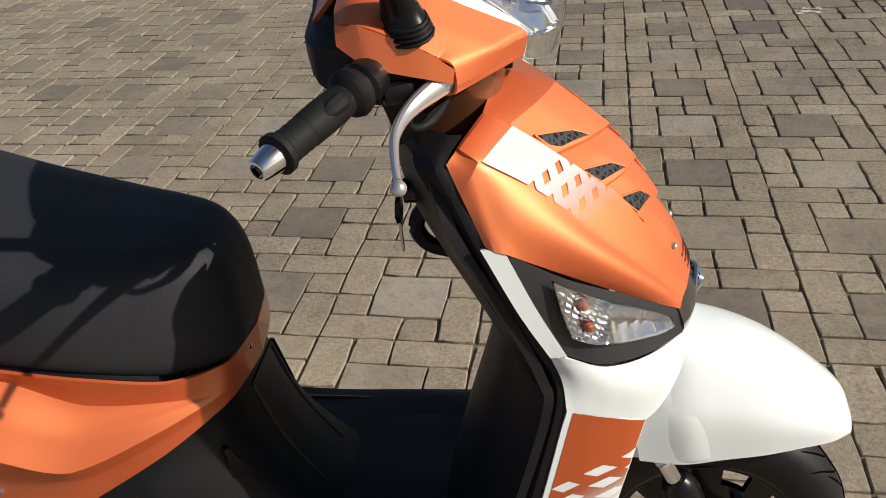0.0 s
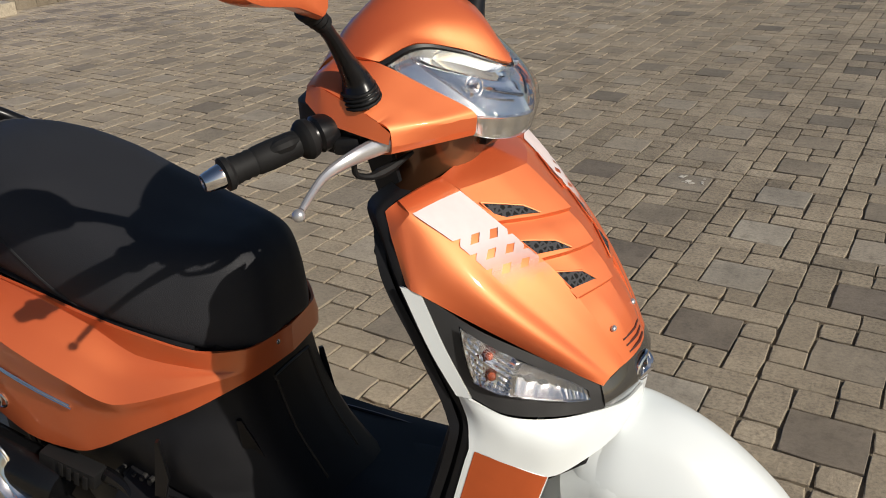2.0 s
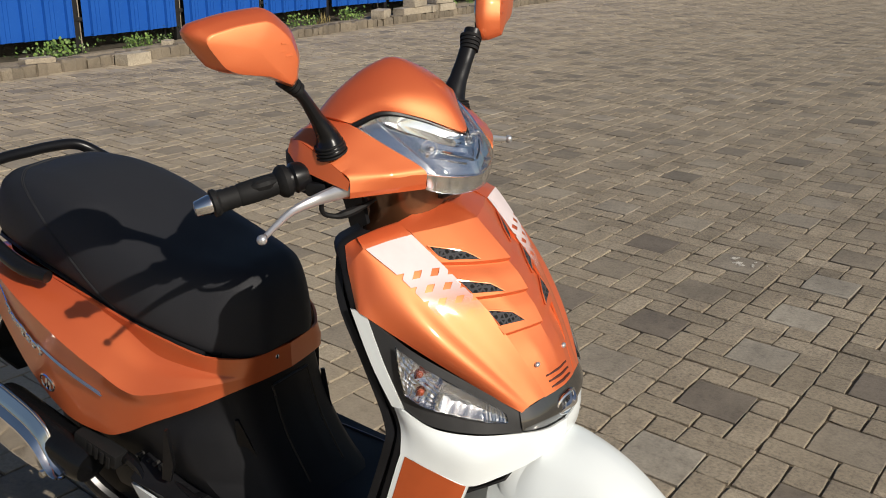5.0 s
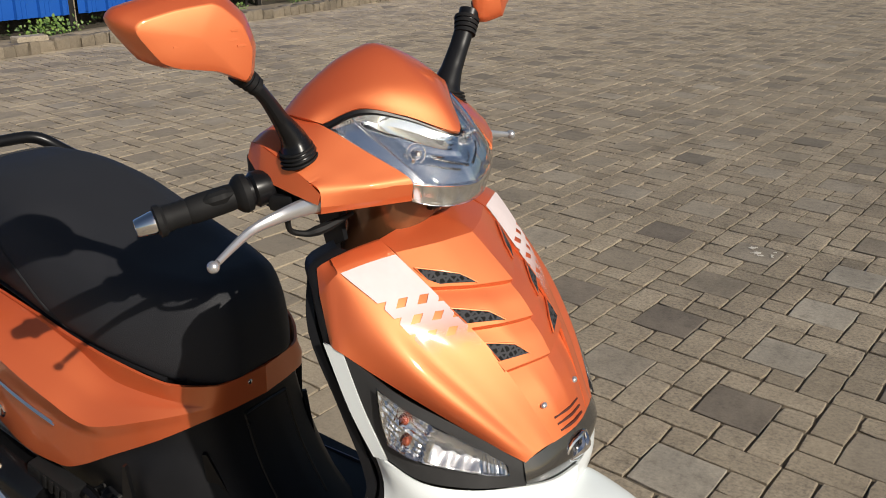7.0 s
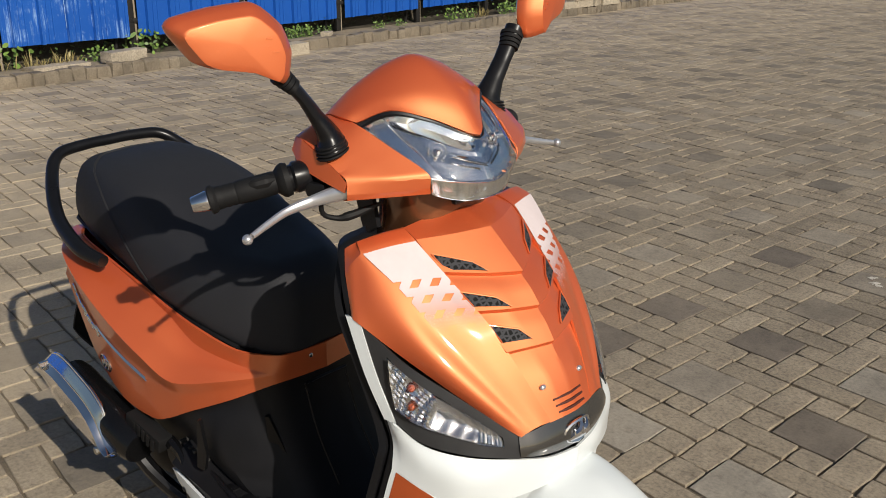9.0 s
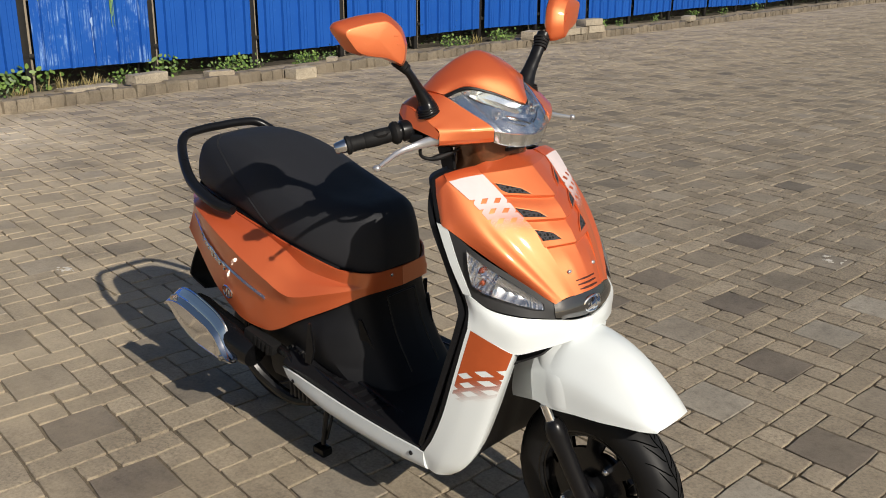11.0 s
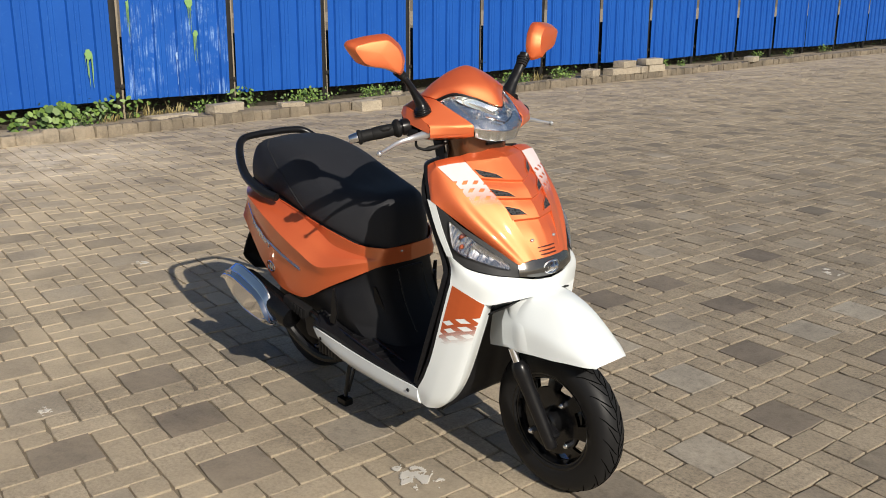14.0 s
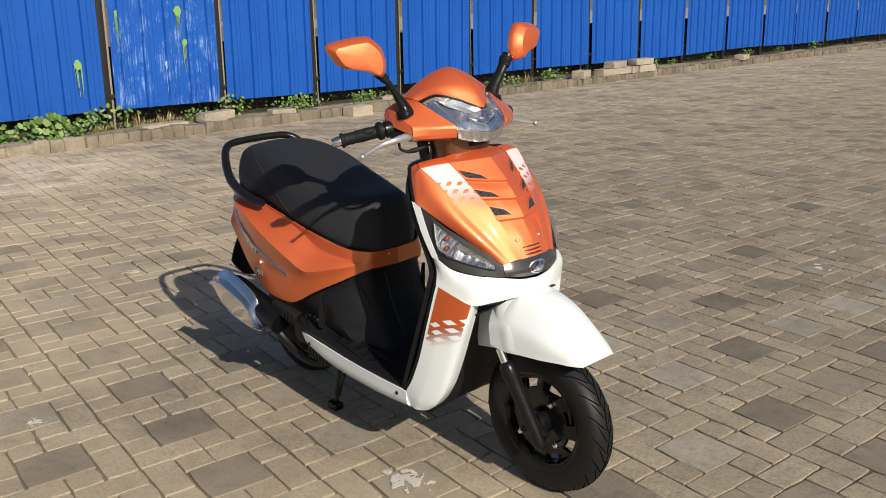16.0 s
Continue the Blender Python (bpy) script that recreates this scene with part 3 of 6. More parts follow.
def weed(s, y, size, leaves, mat, dry, seed, broad=1.0):
    """A low plant: stems with pointed leaves."""
    rng = random.Random(seed)
    bm, bs = bmesh.new(), bmesh.new()
    roots = [Vector((rng.gauss(0, size * 0.5), rng.gauss(0, size * 0.12), -0.03)) for _ in range(7)]
    for k in range(leaves):
        q = rng.uniform(0, 2 * math.pi)
        tilt = rng.uniform(0.15, 1.2)
        base = Vector((rng.gauss(0, size * 0.6), rng.gauss(0, size * 0.18), 0.0))
        if dry:
            ln, w = size * rng.uniform(0.7, 1.6), 0.006
            root = base
        else:
            ln, w = broad * size * rng.uniform(0.18, 0.36), broad * broad * size * rng.uniform(0.07, 0.13)
            root = base + Vector((0, 0, rng.uniform(0.15, 1.0) * size))
        d = Vector((math.cos(q) * math.sin(tilt), math.sin(q) * math.sin(tilt), math.cos(tilt) if dry else math.cos(tilt) * 0.5))
        if not dry:
            face = Vector((rng.uniform(-0.6, 0.6), -1.0, rng.uniform(0.1, 1.2))).normalized()
            d = Vector((rng.uniform(-1, 1), rng.uniform(-1, 1), rng.uniform(-0.5, 1)))
            d = (d - face * d.dot(face)).normalized()
            side = d.cross(face) * w * 0.95
        else:
            side = d.cross(Vector((0.2, 0.1, 1))).normalized() * w
        tip = root + d * ln + Vector((0, 0, -0.15 * ln))
        mid = root + d * ln * 0.5 + Vector((0, 0, 0.06 * ln))
        q1, q2 = root.lerp(tip, 0.28), root.lerp(tip, 0.68)
        outline = (root, mid + side, tip, mid - side) if dry else (root, q1 + side, q2 + side * 0.9, tip, q2 - side * 0.9, q1 - side)
        v = [bm.verts.new(p) for p in outline]
        bm.faces.new(v)
        if not dry and rng.random() < 0.4:
            a = min(roots, key=lambda r_: (r_ - root).length)
            b = a.lerp(root, 0.55) + Vector((0, 0, 0.12 * size))
            e = Vector((0.0018, 0, 0))
            for lo, hi in ((a, b), (b, root)):
                bs.faces.new([bs.verts.new(p) for p in (lo - e, lo + e, hi + e * 0.7, hi - e * 0.7)])
    base = thing("weed", fence_pose @ pose(s, y, 0.07), "tuft of dry straw-coloured grass by the kerb" if dry else "leafy green weed growing between kerb and fence", "weed", "weeds along the fence")
    leaf = finish("dry_grass" if dry else "foliage", bm, mat, False)
    leaf.parent = base
    tagged(leaf, kind="stuff")
    if not dry:
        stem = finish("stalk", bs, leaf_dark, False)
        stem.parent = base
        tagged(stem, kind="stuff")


_rng = random.Random(21)
for s, y, size, n_, dry in (
    (0.64, 0.25, 0.17, 60, 0), (0.99, 0.28, 0.24, 150, 0), (1.29, 0.28, 0.18, 80, 0), (0.13, 0.3, 0.24, 110, 0), (-0.44, 0.3, 0.2, 90, 0),
    (2.02, 0.32, 0.16, 60, 1), (2.29, 0.32, 0.15, 50, 1), (1.57, 0.34, 0.13, 40, 1), (2.65, 0.40, 0.15, 50, 0), (1.66, 0.45, 0.26, 60, 0),
    (3.87, 0.36, 0.16, 70, 0), (4.1, 0.34, 0.24, 110, 0), (4.36, 0.4, 0.16, 60, 0), (3.18, 0.5, 0.30, 60, 0),
    (5.02, 0.34, 0.17, 90, 0), (5.23, 0.36, 0.20, 110, 0), (5.57, 0.4, 0.14, 50, 0), (6.42, 0.36, 0.13, 70, 0), (6.81, 0.36, 0.13, 60, 0),
    (7.77, 0.34, 0.22, 90, 0), (8.1, 0.32, 0.18, 80, 0), (8.42, 0.36, 0.18, 60, 1), (8.99, 0.34, 0.24, 110, 0), (9.3, 0.36, 0.16, 70, 0),
    (12.13, 0.4, 0.2, 70, 0), (12.73, 0.4, 0.16, 60, 0), (14.12, 0.4, 0.2, 60, 0), (15.68, 0.4, 0.22, 70, 0), (17.2, 0.4, 0.2, 60, 0), (19.06, 0.4, 0.25, 70, 0),
):
    weed(s, y, size * (0.8 if s > 3 else 1.0), int(n_ * (0.7 if s > 3 else 0.9)) if s > 1 or dry else n_ // 2, straw if dry else leaf_green, dry, _rng.randrange(9999), 1.15 if s < 1 else 0.85)


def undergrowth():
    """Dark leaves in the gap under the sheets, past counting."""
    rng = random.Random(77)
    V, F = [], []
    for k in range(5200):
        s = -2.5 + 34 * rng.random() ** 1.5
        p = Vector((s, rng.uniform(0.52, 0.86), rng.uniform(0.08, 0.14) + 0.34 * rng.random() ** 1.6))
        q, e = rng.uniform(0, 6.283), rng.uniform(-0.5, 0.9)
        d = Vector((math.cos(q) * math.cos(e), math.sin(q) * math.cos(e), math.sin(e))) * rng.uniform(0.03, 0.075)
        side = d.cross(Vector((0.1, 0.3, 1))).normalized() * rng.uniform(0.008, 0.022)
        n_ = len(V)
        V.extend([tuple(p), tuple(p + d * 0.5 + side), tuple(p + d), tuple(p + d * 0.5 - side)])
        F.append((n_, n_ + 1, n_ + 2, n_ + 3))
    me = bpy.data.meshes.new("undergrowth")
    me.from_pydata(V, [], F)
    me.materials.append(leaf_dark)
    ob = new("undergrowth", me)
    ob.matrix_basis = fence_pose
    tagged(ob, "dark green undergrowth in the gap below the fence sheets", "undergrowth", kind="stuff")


undergrowth()


# ---------------------------------------------------------------- the scooter
# its own frame: x ahead, y to the rider's left, z up; it leans a little
scooter = thing("motor_scooter", pose(0, 0.03, 0, 2.0, 0, 0), "orange and white step-through motor scooter parked on block paving", "scooter")


def bm_new():
    return bmesh.new()


# ---- front apron: orange flanks and a ridged middle
SEAM = [(-0.240, -0.103, 0.938), (-0.210, -0.108, 0.927), (-0.142, -0.095, 0.870), (-0.086, -0.082, 0.818), (-0.042, -0.067, 0.755), (-0.002, -0.048, 0.682)]
CREASE = [(-0.262, -0.172, 0.930), (-0.240, -0.186, 0.921), (-0.182, -0.168, 0.875), (-0.128, -0.149, 0.817), (-0.068, -0.118, 0.750), (-0.012, -0.080, 0.678)]
CORNER = [[(-0.273, -0.188, 0.921), (-0.262, -0.172, 0.930)], [(-0.258, -0.201, 0.890), (-0.240, -0.186, 0.921)], [(-0.236, -0.212, 0.838), (-0.217, -0.2155, 0.829)]]


def swell(a, b, push):
    return tuple((np.array(a) + np.array(b)) / 2 + np.array(push))


def even(pts, n_):
    """Points at even steps along a smooth line."""
    P = interp(np.array(pts, float), 10, 1.0)
    run = np.concatenate([[0], np.cumsum(np.linalg.norm(np.diff(P, axis=0), axis=1))])
    return np.stack([np.interp(np.linspace(0, run[-1], n_), run, P[:, k]) for k in range(3)], 1)


def bowed(a, b, bow, n_):
    t = np.linspace(0, 1, n_)[:, None]
    return np.array(a) * (1 - t) + np.array(b) * t + np.array(bow) * 4 * t * (1 - t)


TOP_FACE = surf([[a, swell(a, b, (0.001, -0.001, 0.002)), b] for a, b in zip(CREASE, SEAM)], 4, 6, 0.9, 0.8)
CREASE_LINE = np.array([TOP_FACE[6 + k, 0] for k in range(25)])
LOWER_LINE = bowed((-0.217, -0.2155, 0.829), (-0.017, -0.096, 0.672), (0.0, -0.007, 0.003), 25)
SIDE_FACE = np.stack([CREASE_LINE + (LOWER_LINE - CREASE_LINE) * w + np.array((0.008, -0.012, 0.006)) * (math.sin(math.pi * w**1.1) * np.sin(np.linspace(0, math.pi, 25)) ** 0.8)[:, None] for w in np.linspace(0, 1, 11)], 1)
BACK_BAND = np.stack([TOP_FACE[0] * (1 - w) + TOP_FACE[6] * w + np.array((-0.0035, -0.001, 0.0035)) * math.sin(math.pi * w**0.7) for w in np.linspace(0, 1, 5)])


def flank(bm):
    grid(bm, TOP_FACE[6:])
    grid(bm, SIDE_FACE)
    bmesh.ops.remove_doubles(bm, verts=bm.verts[:], dist=0.0012)
    inner = [v for v in bm.verts if not v.is_boundary]
    for _ in range(3):
        bmesh.ops.smooth_vert(bm, verts=inner, factor=0.5, use_axis_x=True, use_axis_y=True, use_axis_z=True)
    grid(bm, BACK_BAND)
    grid(bm, surf([[a, swell(a, b, (-0.001, -0.003, 0.0)), b] for a, b in CORNER], 3, 10, 0.8, 0.0))
    bmesh.ops.remove_doubles(bm, verts=bm.verts[:], dist=0.0012)


both("apron_flank", flank, orange, scooter, thick=0.004, angle=24)

RIDGE = [
    [(-0.240, -0.102, 0.938), (-0.232, -0.050, 0.946), (-0.220, 0.0, 0.951)],
    [(-0.165, -0.102, 0.888), (-0.126, -0.050, 0.881), (-0.098, 0.0, 0.877)],
    [(-0.110, -0.091, 0.839), (-0.082, -0.046, 0.836), (-0.066, 0.0, 0.832)],
    [(-0.062, -0.078, 0.785), (-0.048, -0.036, 0.784), (-0.038, 0.0, 0.783)],
    [(-0.002, -0.049, 0.681), (0.004, -0.025, 0.683), (0.006, 0.0, 0.683)],
]

def chevron(k):
    """One of the overlapping plates of the middle: its upper edge dips under the plate above."""
    a, b = [Vector(p) for p in RIDGE[k]], [Vector(p) for p in RIDGE[k + 1]]
    nrm = Vector((0.70, 0, 0.71))
    up = [p - nrm * (0.0 if k == 0 else 0.006) for p in a]
    mid = [p.lerp(q, 0.5) for p, q in zip(a, b)]
    if k == 0:
        mid = [Vector((-0.210, -0.1065, 0.9275)), Vector((-0.180, -0.052, 0.930)), Vector((-0.160, 0.0, 0.932))]
    if k == 3:
        mid = [p + nrm * f for p, f in zip(mid, (0.001, 0.004, 0.003))]
    low = [q + nrm * (0.0015 if k < 3 else 0.0) for q in b]
    lip = [q - nrm * 0.006 + Vector((0.001, 0, -0.001)) for q in b] if k < 3 else None
    rows = [[tuple(p) for p in r] for r in (up, mid, low)]
    G = surf(whole(rows), 6, 5, 0.2, 0.15 if k == 0 else 1.0)
    if lip:
        L = surf(whole([[tuple(p) for p in low], [tuple(p) for p in lip]]), 6, 2, 0.35, 1.0)
        G = np.concatenate([G, L[1:]])
    return G


for k in range(4):
    bm = bm_new()
    grid(bm, chevron(k))
    part("apron_chevron", bm, orange, scooter, thick=0.003, angle=16)

VENTS = [
    [(-0.186, -0.099, 0.905), (-0.142, -0.060, 0.898), (-0.126, -0.048, 0.884), (-0.166, -0.092, 0.884)],
    [(-0.130, -0.094, 0.864), (-0.096, -0.058, 0.856), (-0.081, -0.046, 0.842), (-0.112, -0.089, 0.845)],
    [(-0.086, -0.081, 0.821), (-0.064, -0.048, 0.810), (-0.053, -0.035, 0.793), (-0.068, -0.077, 0.798)],
]
VENTS = [[tuple(np.mean(V, 0) + (np.array(p) - np.mean(V, 0)) * 1.08) for p in V] for V in VENTS]


def mesh_mat():
    m = material("black_honeycomb_grille", (0.012, 0.012, 0.014), 0.7, spec=0.2)
    v = m.node_tree.nodes.new("ShaderNodeTexVoronoi")
    v.feature = "DISTANCE_TO_EDGE"
    v.inputs["Scale"].default_value = 130.0
    v.inputs["Randomness"].default_value = 0.25
    m.node_tree.links.new(coords(m), v.inputs["Vector"])
    set_color(m, ramp(m, v.outputs["Distance"], [(0.10, (0.05, 0.05, 0.055)), (0.22, (0.003, 0.003, 0.003))]))
    bump(m, v.outputs["Distance"], -0.8, 0.004)
    return m


grille = mesh_mat()
vn = Vector((0.66, -0.10, 0.74))
FRONT = np.concatenate([surf(chevron(k), 3, 3, 0.0, 0.0).reshape(-1, 3) for k in range(4)])


def proud(p):
    """How far the front panels rise over a place, along the vents' direction."""
    d = FRONT - np.array(p)
    up_ = d @ np.array(vn)
    off = np.linalg.norm(d - up_[:, None] * np.array(vn), axis=1)
    near = np.argsort(off)[:5]
    return float(up_[near].max())


for V in VENTS:
    rise = [min(0.004, max(-0.008, proud(p))) for p in V]

    def vent_at(u, w, lift, V=V, rise=rise):
        c = ((1 - u) * (1 - w), u * (1 - w), u * w, (1 - u) * w)
        p = sum((Vector(q) * k for q, k in zip(V, c)), Vector((0, 0, 0)))
        h = max(sum(r * k for r, k in zip(rise, c)), min(0.006, proud(p)))
        return p + vn * (h + lift)

    def vent(bm):
        grid(bm, np.array([[tuple(vent_at(u, w, 0.0026)) for u in np.linspace(0, 1, 9)] for w in np.linspace(0, 1, 6)]))

    def lip(bm):
        tube(bm, [vent_at(u, 0, 0.0030) for u in np.linspace(0, 1, 6)] + [vent_at(1, w, 0.0030) for w in (0.5, 1)], 0.0014, 6, 1)
        tube(bm, [vent_at(0, 0, 0.0030), vent_at(0, 1, 0.0030)], 0.0012, 6, 1)

    both("vent_grille", vent, grille, scooter, "black honeycomb vent grille", 0.0012)
    both("vent_lip", lip, orange, scooter)


def apron_decal(bm):
    rows = []
    for v in np.linspace(6.2, 19.0, 20):
        i0 = int(v)
        f = v - i0
        line = TOP_FACE[i0] * (1 - f) + TOP_FACE[i0 + 1] * f
        line = interp(line, 2, 0.0)[0:17]
        rows.append([p + np.array((0.52, -0.30, 0.80)) * 0.0034 for p in line])
    G = np.array(rows)
    G[:, 0] = G[:, 0] * 0.8 + G[:, 1] * 0.2
    G[:, -1] = G[:, -1] * 0.7 + G[:, -2] * 0.3
    grid(bm, G, uv=True)


both("apron_sticker", apron_decal, decal_apron, scooter, "white sticker dissolving into slanted checks")

# screws and slots of the nose
for x, y in ((-0.0190, -0.045), (-0.0160, 0.036)):
    bm = bm_new()
    ball(bm, (x, y, 0.7310), 0.0060, (0.7, 1, 0.7), 8)
    part("screw", bm, alloy, scooter, "bright screw head")
# slots drawn as dark bars, their inner shade put into the colour
slot_shade = material("slot_shade", (0.06, 0.010, 0.004), 0.7)
for k in range(3):
    z = 0.7095 - 0.0095 * k
    bm = bm_new()
    tube(bm, [(-0.0088 + 0.0040 * k, -0.035 + 0.002 * k, z), (-0.0046 + 0.0040 * k, -0.014, z + 0.001), (-0.0031 + 0.0040 * k, 0.0, z + 0.0012), (-0.0043 + 0.0040 * k, 0.012, z + 0.001), (-0.0064 + 0.0040 * k, 0.026, z)], 0.0024, 6, 4)
    part("nose_slot", bm, slot_shade, scooter)

# smoked band with the badge
BAND = [
    [(-0.020, -0.098, 0.673), (-0.011, -0.076, 0.677), (-0.003, -0.043, 0.682), (0.001, 0.0, 0.684)],
    [(-0.014, -0.102, 0.656), (-0.001, -0.078, 0.655), (0.009, -0.043, 0.655), (0.014, 0.0, 0.655)],
    [(-0.013, -0.101, 0.644), (-0.003, -0.077, 0.640), (0.005, -0.043, 0.635), (0.009, 0.0, 0.633)],
]
bm = bm_new()
grid(bm, surf(whole(BAND), 5, 4))
band = part("nose_band", bm, smoked, scooter, "glossy black band under the nose", thick=0.006)
bm = bm_new()
ring = [(0.0165 - 0.20 * abs(0.028 * math.cos(q)), 0.029 * math.cos(q) - 0.002, 0.656 + 0.017 * math.sin(q)) for q in np.linspace(0, 2 * math.pi, 28)]
tube(bm, ring, 0.0032, 6, 1)
tube(bm, [(0.013, -0.020, 0.645), (0.020, -0.007, 0.656), (0.014, 0.004, 0.670)], [0.003, 0.0075, 0.003], 8, 4)
tube(bm, [(0.014, -0.005, 0.642), (0.020, 0.007, 0.656), (0.013, 0.017, 0.667)], [0.003, 0.0075, 0.003], 8, 4)
part("badge", bm, chrome, band, "oval chrome badge")

# ---- lamp surrounds with the turn signals
SURROUND = [
    [(-0.216, -0.212, 0.828), (-0.152, -0.190, 0.779), (-0.083, -0.144, 0.726), (-0.019, -0.095, 0.671)],
    [(-0.186, -0.212, 0.757), (-0.133, -0.196, 0.722), (-0.073, -0.150, 0.688), (-0.016, -0.099, 0.657)],
    [(-0.154, -0.208, 0.690), (-0.112, -0.194, 0.666), (-0.060, -0.154, 0.650), (-0.013, -0.101, 0.641)],
]
SUR = surf(SURROUND, 8, 8)


def on_sur(u, v, lift):
    i, j = v * 16, u * 24
    i0, j0 = min(int(i), 15), min(int(j), 23)
    fi, fj = i - i0, j - j0
    p = (SUR[i0, j0] * (1 - fi) + SUR[i0 + 1, j0] * fi) * (1 - fj) + (SUR[i0, j0 + 1] * (1 - fi) + SUR[i0 + 1, j0 + 1] * fi) * fj
    return p + np.array((0.55, -0.80, 0.22)) * lift


def surround(bm):
    grid(bm, SUR)


sur = both("lamp_surround", surround, lamp_black, scooter, "satin black turn-signal surround", thick=0.005)
# outline of the lens over the surround: lower and upper limit at each u


def lens_place(k, w):
    """Shares along and down the lens, as shares of the surround."""
    w = 0.5 + (w - 0.5) * (1 - 0.35 * max(0.0, (k - 0.8) / 0.2) ** 2)
    u = (0.20 + 0.70 * k) * (1 - w) + (0.12 + 0.79 * k) * w
    v = (0.08 + 0.14 * k) * (1 - w) + (0.73 - 0.07 * k) * w
    return u, v


def reflector_grid():
    """Pressed pyramids round the two bulbs, a bright ridge, then a smooth bowl with ribs towards the nose."""
    rows = []
    for w in np.linspace(0, 1, 49):
        row = []
        for k in np.linspace(0, 1, 97):
            ridge = 0.46 - 0.10 * w
            h = 0.55 * math.exp(-(((k - ridge) / 0.030) ** 2))
            if k < ridge:
                near = min(math.hypot((k - kb) * 2.6, w - wb) for kb, wb in ((0.24, 0.66), (0.24, 0.24)))
                if near < 0.17:
                    h += 0.05 + 1.2 * near
                else:
                    h += 0.16 + 0.42 * abs((k * 15 + w * 3) % 1 - 0.5) + 0.42 * abs((w * 7 - k * 5) % 1 - 0.5)
            elif k < 0.78:
                h += 0.04 + 2.6 * (abs(w - 0.45) ** 1.5) + 0.6 * max(0.0, k - 0.6) + 0.05 * math.sin(60 * k + 8 * w)
            else:
                h += 0.14 + 0.50 * abs((k * 30) % 1 - 0.5) + 0.9 * abs(w - 0.5)
            edge = min(1.0, 12 * min(w, 1 - w), 14 * min(k, 1 - k))
            row.append(on_sur(*lens_place(k, w), 0.0015 + 0.0095 * (1 - edge + edge * min(1.0, max(0.0, h)))))
        rows.append(row)
    return np.array(rows)


def lens_grid(lift, bulge):
    """The lens over the surround: a four-cornered patch, domed."""
    rows = []
    for w in np.linspace(0, 1, 9):
        row = []
        for k in np.linspace(0, 1, 15):
            d = lift + bulge * (math.sin(math.pi * w) * math.sin(math.pi * k)) ** 0.6
            row.append(on_sur(*lens_place(k, w), d))
        rows.append(row)
    return np.array(rows)


for side in (0, 1):
    bm = bm_new()
    grid(bm, reflector_grid())
    if side:
        mirror_y(bm)
    part("reflector", bm, reflector, sur[side], "faceted chrome reflector", angle=14)
    for k, w in ((0.24, 0.66), (0.24, 0.24)):
        bm = bm_new()
        ball(bm, on_sur(*lens_place(k, w), 0.0066), 0.0062, (1, 1, 1), 8)
        if side:
            mirror_y(bm)
        part("bulb", bm, amber, sur[side], "amber bulb")
    bm = bm_new()
    grid(bm, lens_grid(0.0105, 0.009))
    if side:
        mirror_y(bm)
    ob = part("signal_lens", bm, clear_lens, sur[side], "clear turn-signal lens", thick=0.002)
    ob.visible_shadow = False

# ---- white leg shields
WING = [
    [(-0.172, -0.210, 0.690), (-0.154, -0.213, 0.689), (-0.110, -0.196, 0.663), (-0.060, -0.156, 0.647), (-0.015, -0.099, 0.638), (0.004, -0.052, 0.628), (0.012, 0.0, 0.624)],
    [(-0.160, -0.211, 0.655), (-0.135, -0.211, 0.650), (-0.098, -0.200, 0.635), (-0.050, -0.170, 0.618), (-0.016, -0.109, 0.612), (0.004, -0.058, 0.606), (0.012, 0.0, 0.604)],
    [(-0.156, -0.220, 0.617), (-0.130, -0.213, 0.607), (-0.096, -0.199, 0.590), (-0.062, -0.178, 0.570), (-0.030, -0.135, 0.575), (-0.004, -0.070, 0.580), (0.006, 0.0, 0.582)],
]
STRIP = [[(-0.242, -0.219, 0.838), (-0.216, -0.2135, 0.829)], [(-0.205, -0.220, 0.755), (-0.186, -0.2145, 0.758)], [(-0.173, -0.215, 0.692), (-0.154, -0.2105, 0.690)]]
LEG = [
    [(-0.157, -0.220, 0.617), (-0.110, -0.206, 0.597), (-0.063, -0.180, 0.571), (-0.085, -0.130, 0.565)],
    [(-0.186, -0.234, 0.500), (-0.142, -0.222, 0.490), (-0.090, -0.196, 0.478), (-0.110, -0.140, 0.475)],
    [(-0.213, -0.243, 0.400), (-0.168, -0.232, 0.394), (-0.116, -0.207, 0.386), (-0.137, -0.150, 0.384)],
    [(-0.243, -0.249, 0.325), (-0.195, -0.240, 0.318), (-0.142, -0.216, 0.312), (-0.163, -0.160, 0.310)],
    [(-0.272, -0.251, 0.276), (-0.222, -0.245, 0.266), (-0.178, -0.222, 0.260), (-0.195, -0.165, 0.258)],
    [(-0.275, -0.243, 0.236), (-0.243, -0.240, 0.228), (-0.216, -0.220, 0.229), (-0.220, -0.170, 0.230)],
]
LEGS = surf(LEG, 6, 6, 0.6, 1.0)


def shield(bm):
    grid(bm, surf(WING, 5, 5))
    grid(bm, surf(STRIP, 3, 5))
    grid(bm, LEGS)
    bmesh.ops.remove_doubles(bm, verts=bm.verts[:], dist=0.0025)


shields = both("leg_shield", shield, white_paint, scooter, "pearl white leg shield", thick=0.004)


def leg_decal(bm):
    n_ = 13
    rows = []
    for i in range(0, 10):
        row = []
        for j in range(0, n_):
            p = LEGS[i, j]
            row.append(p + np.array((0.32, -0.93, 0.12)) * 0.0026)
        rows.append(row)
    grid(bm, np.array(rows)[:, 1:13], uv=True)


for side, sh in enumerate(shields):
    bm = bm_new()
    leg_decal(bm)
    if side:
        mirror_y(bm)
    part("leg_sticker", bm, decal_leg, sh, "burnt orange sticker dissolving into white checks")

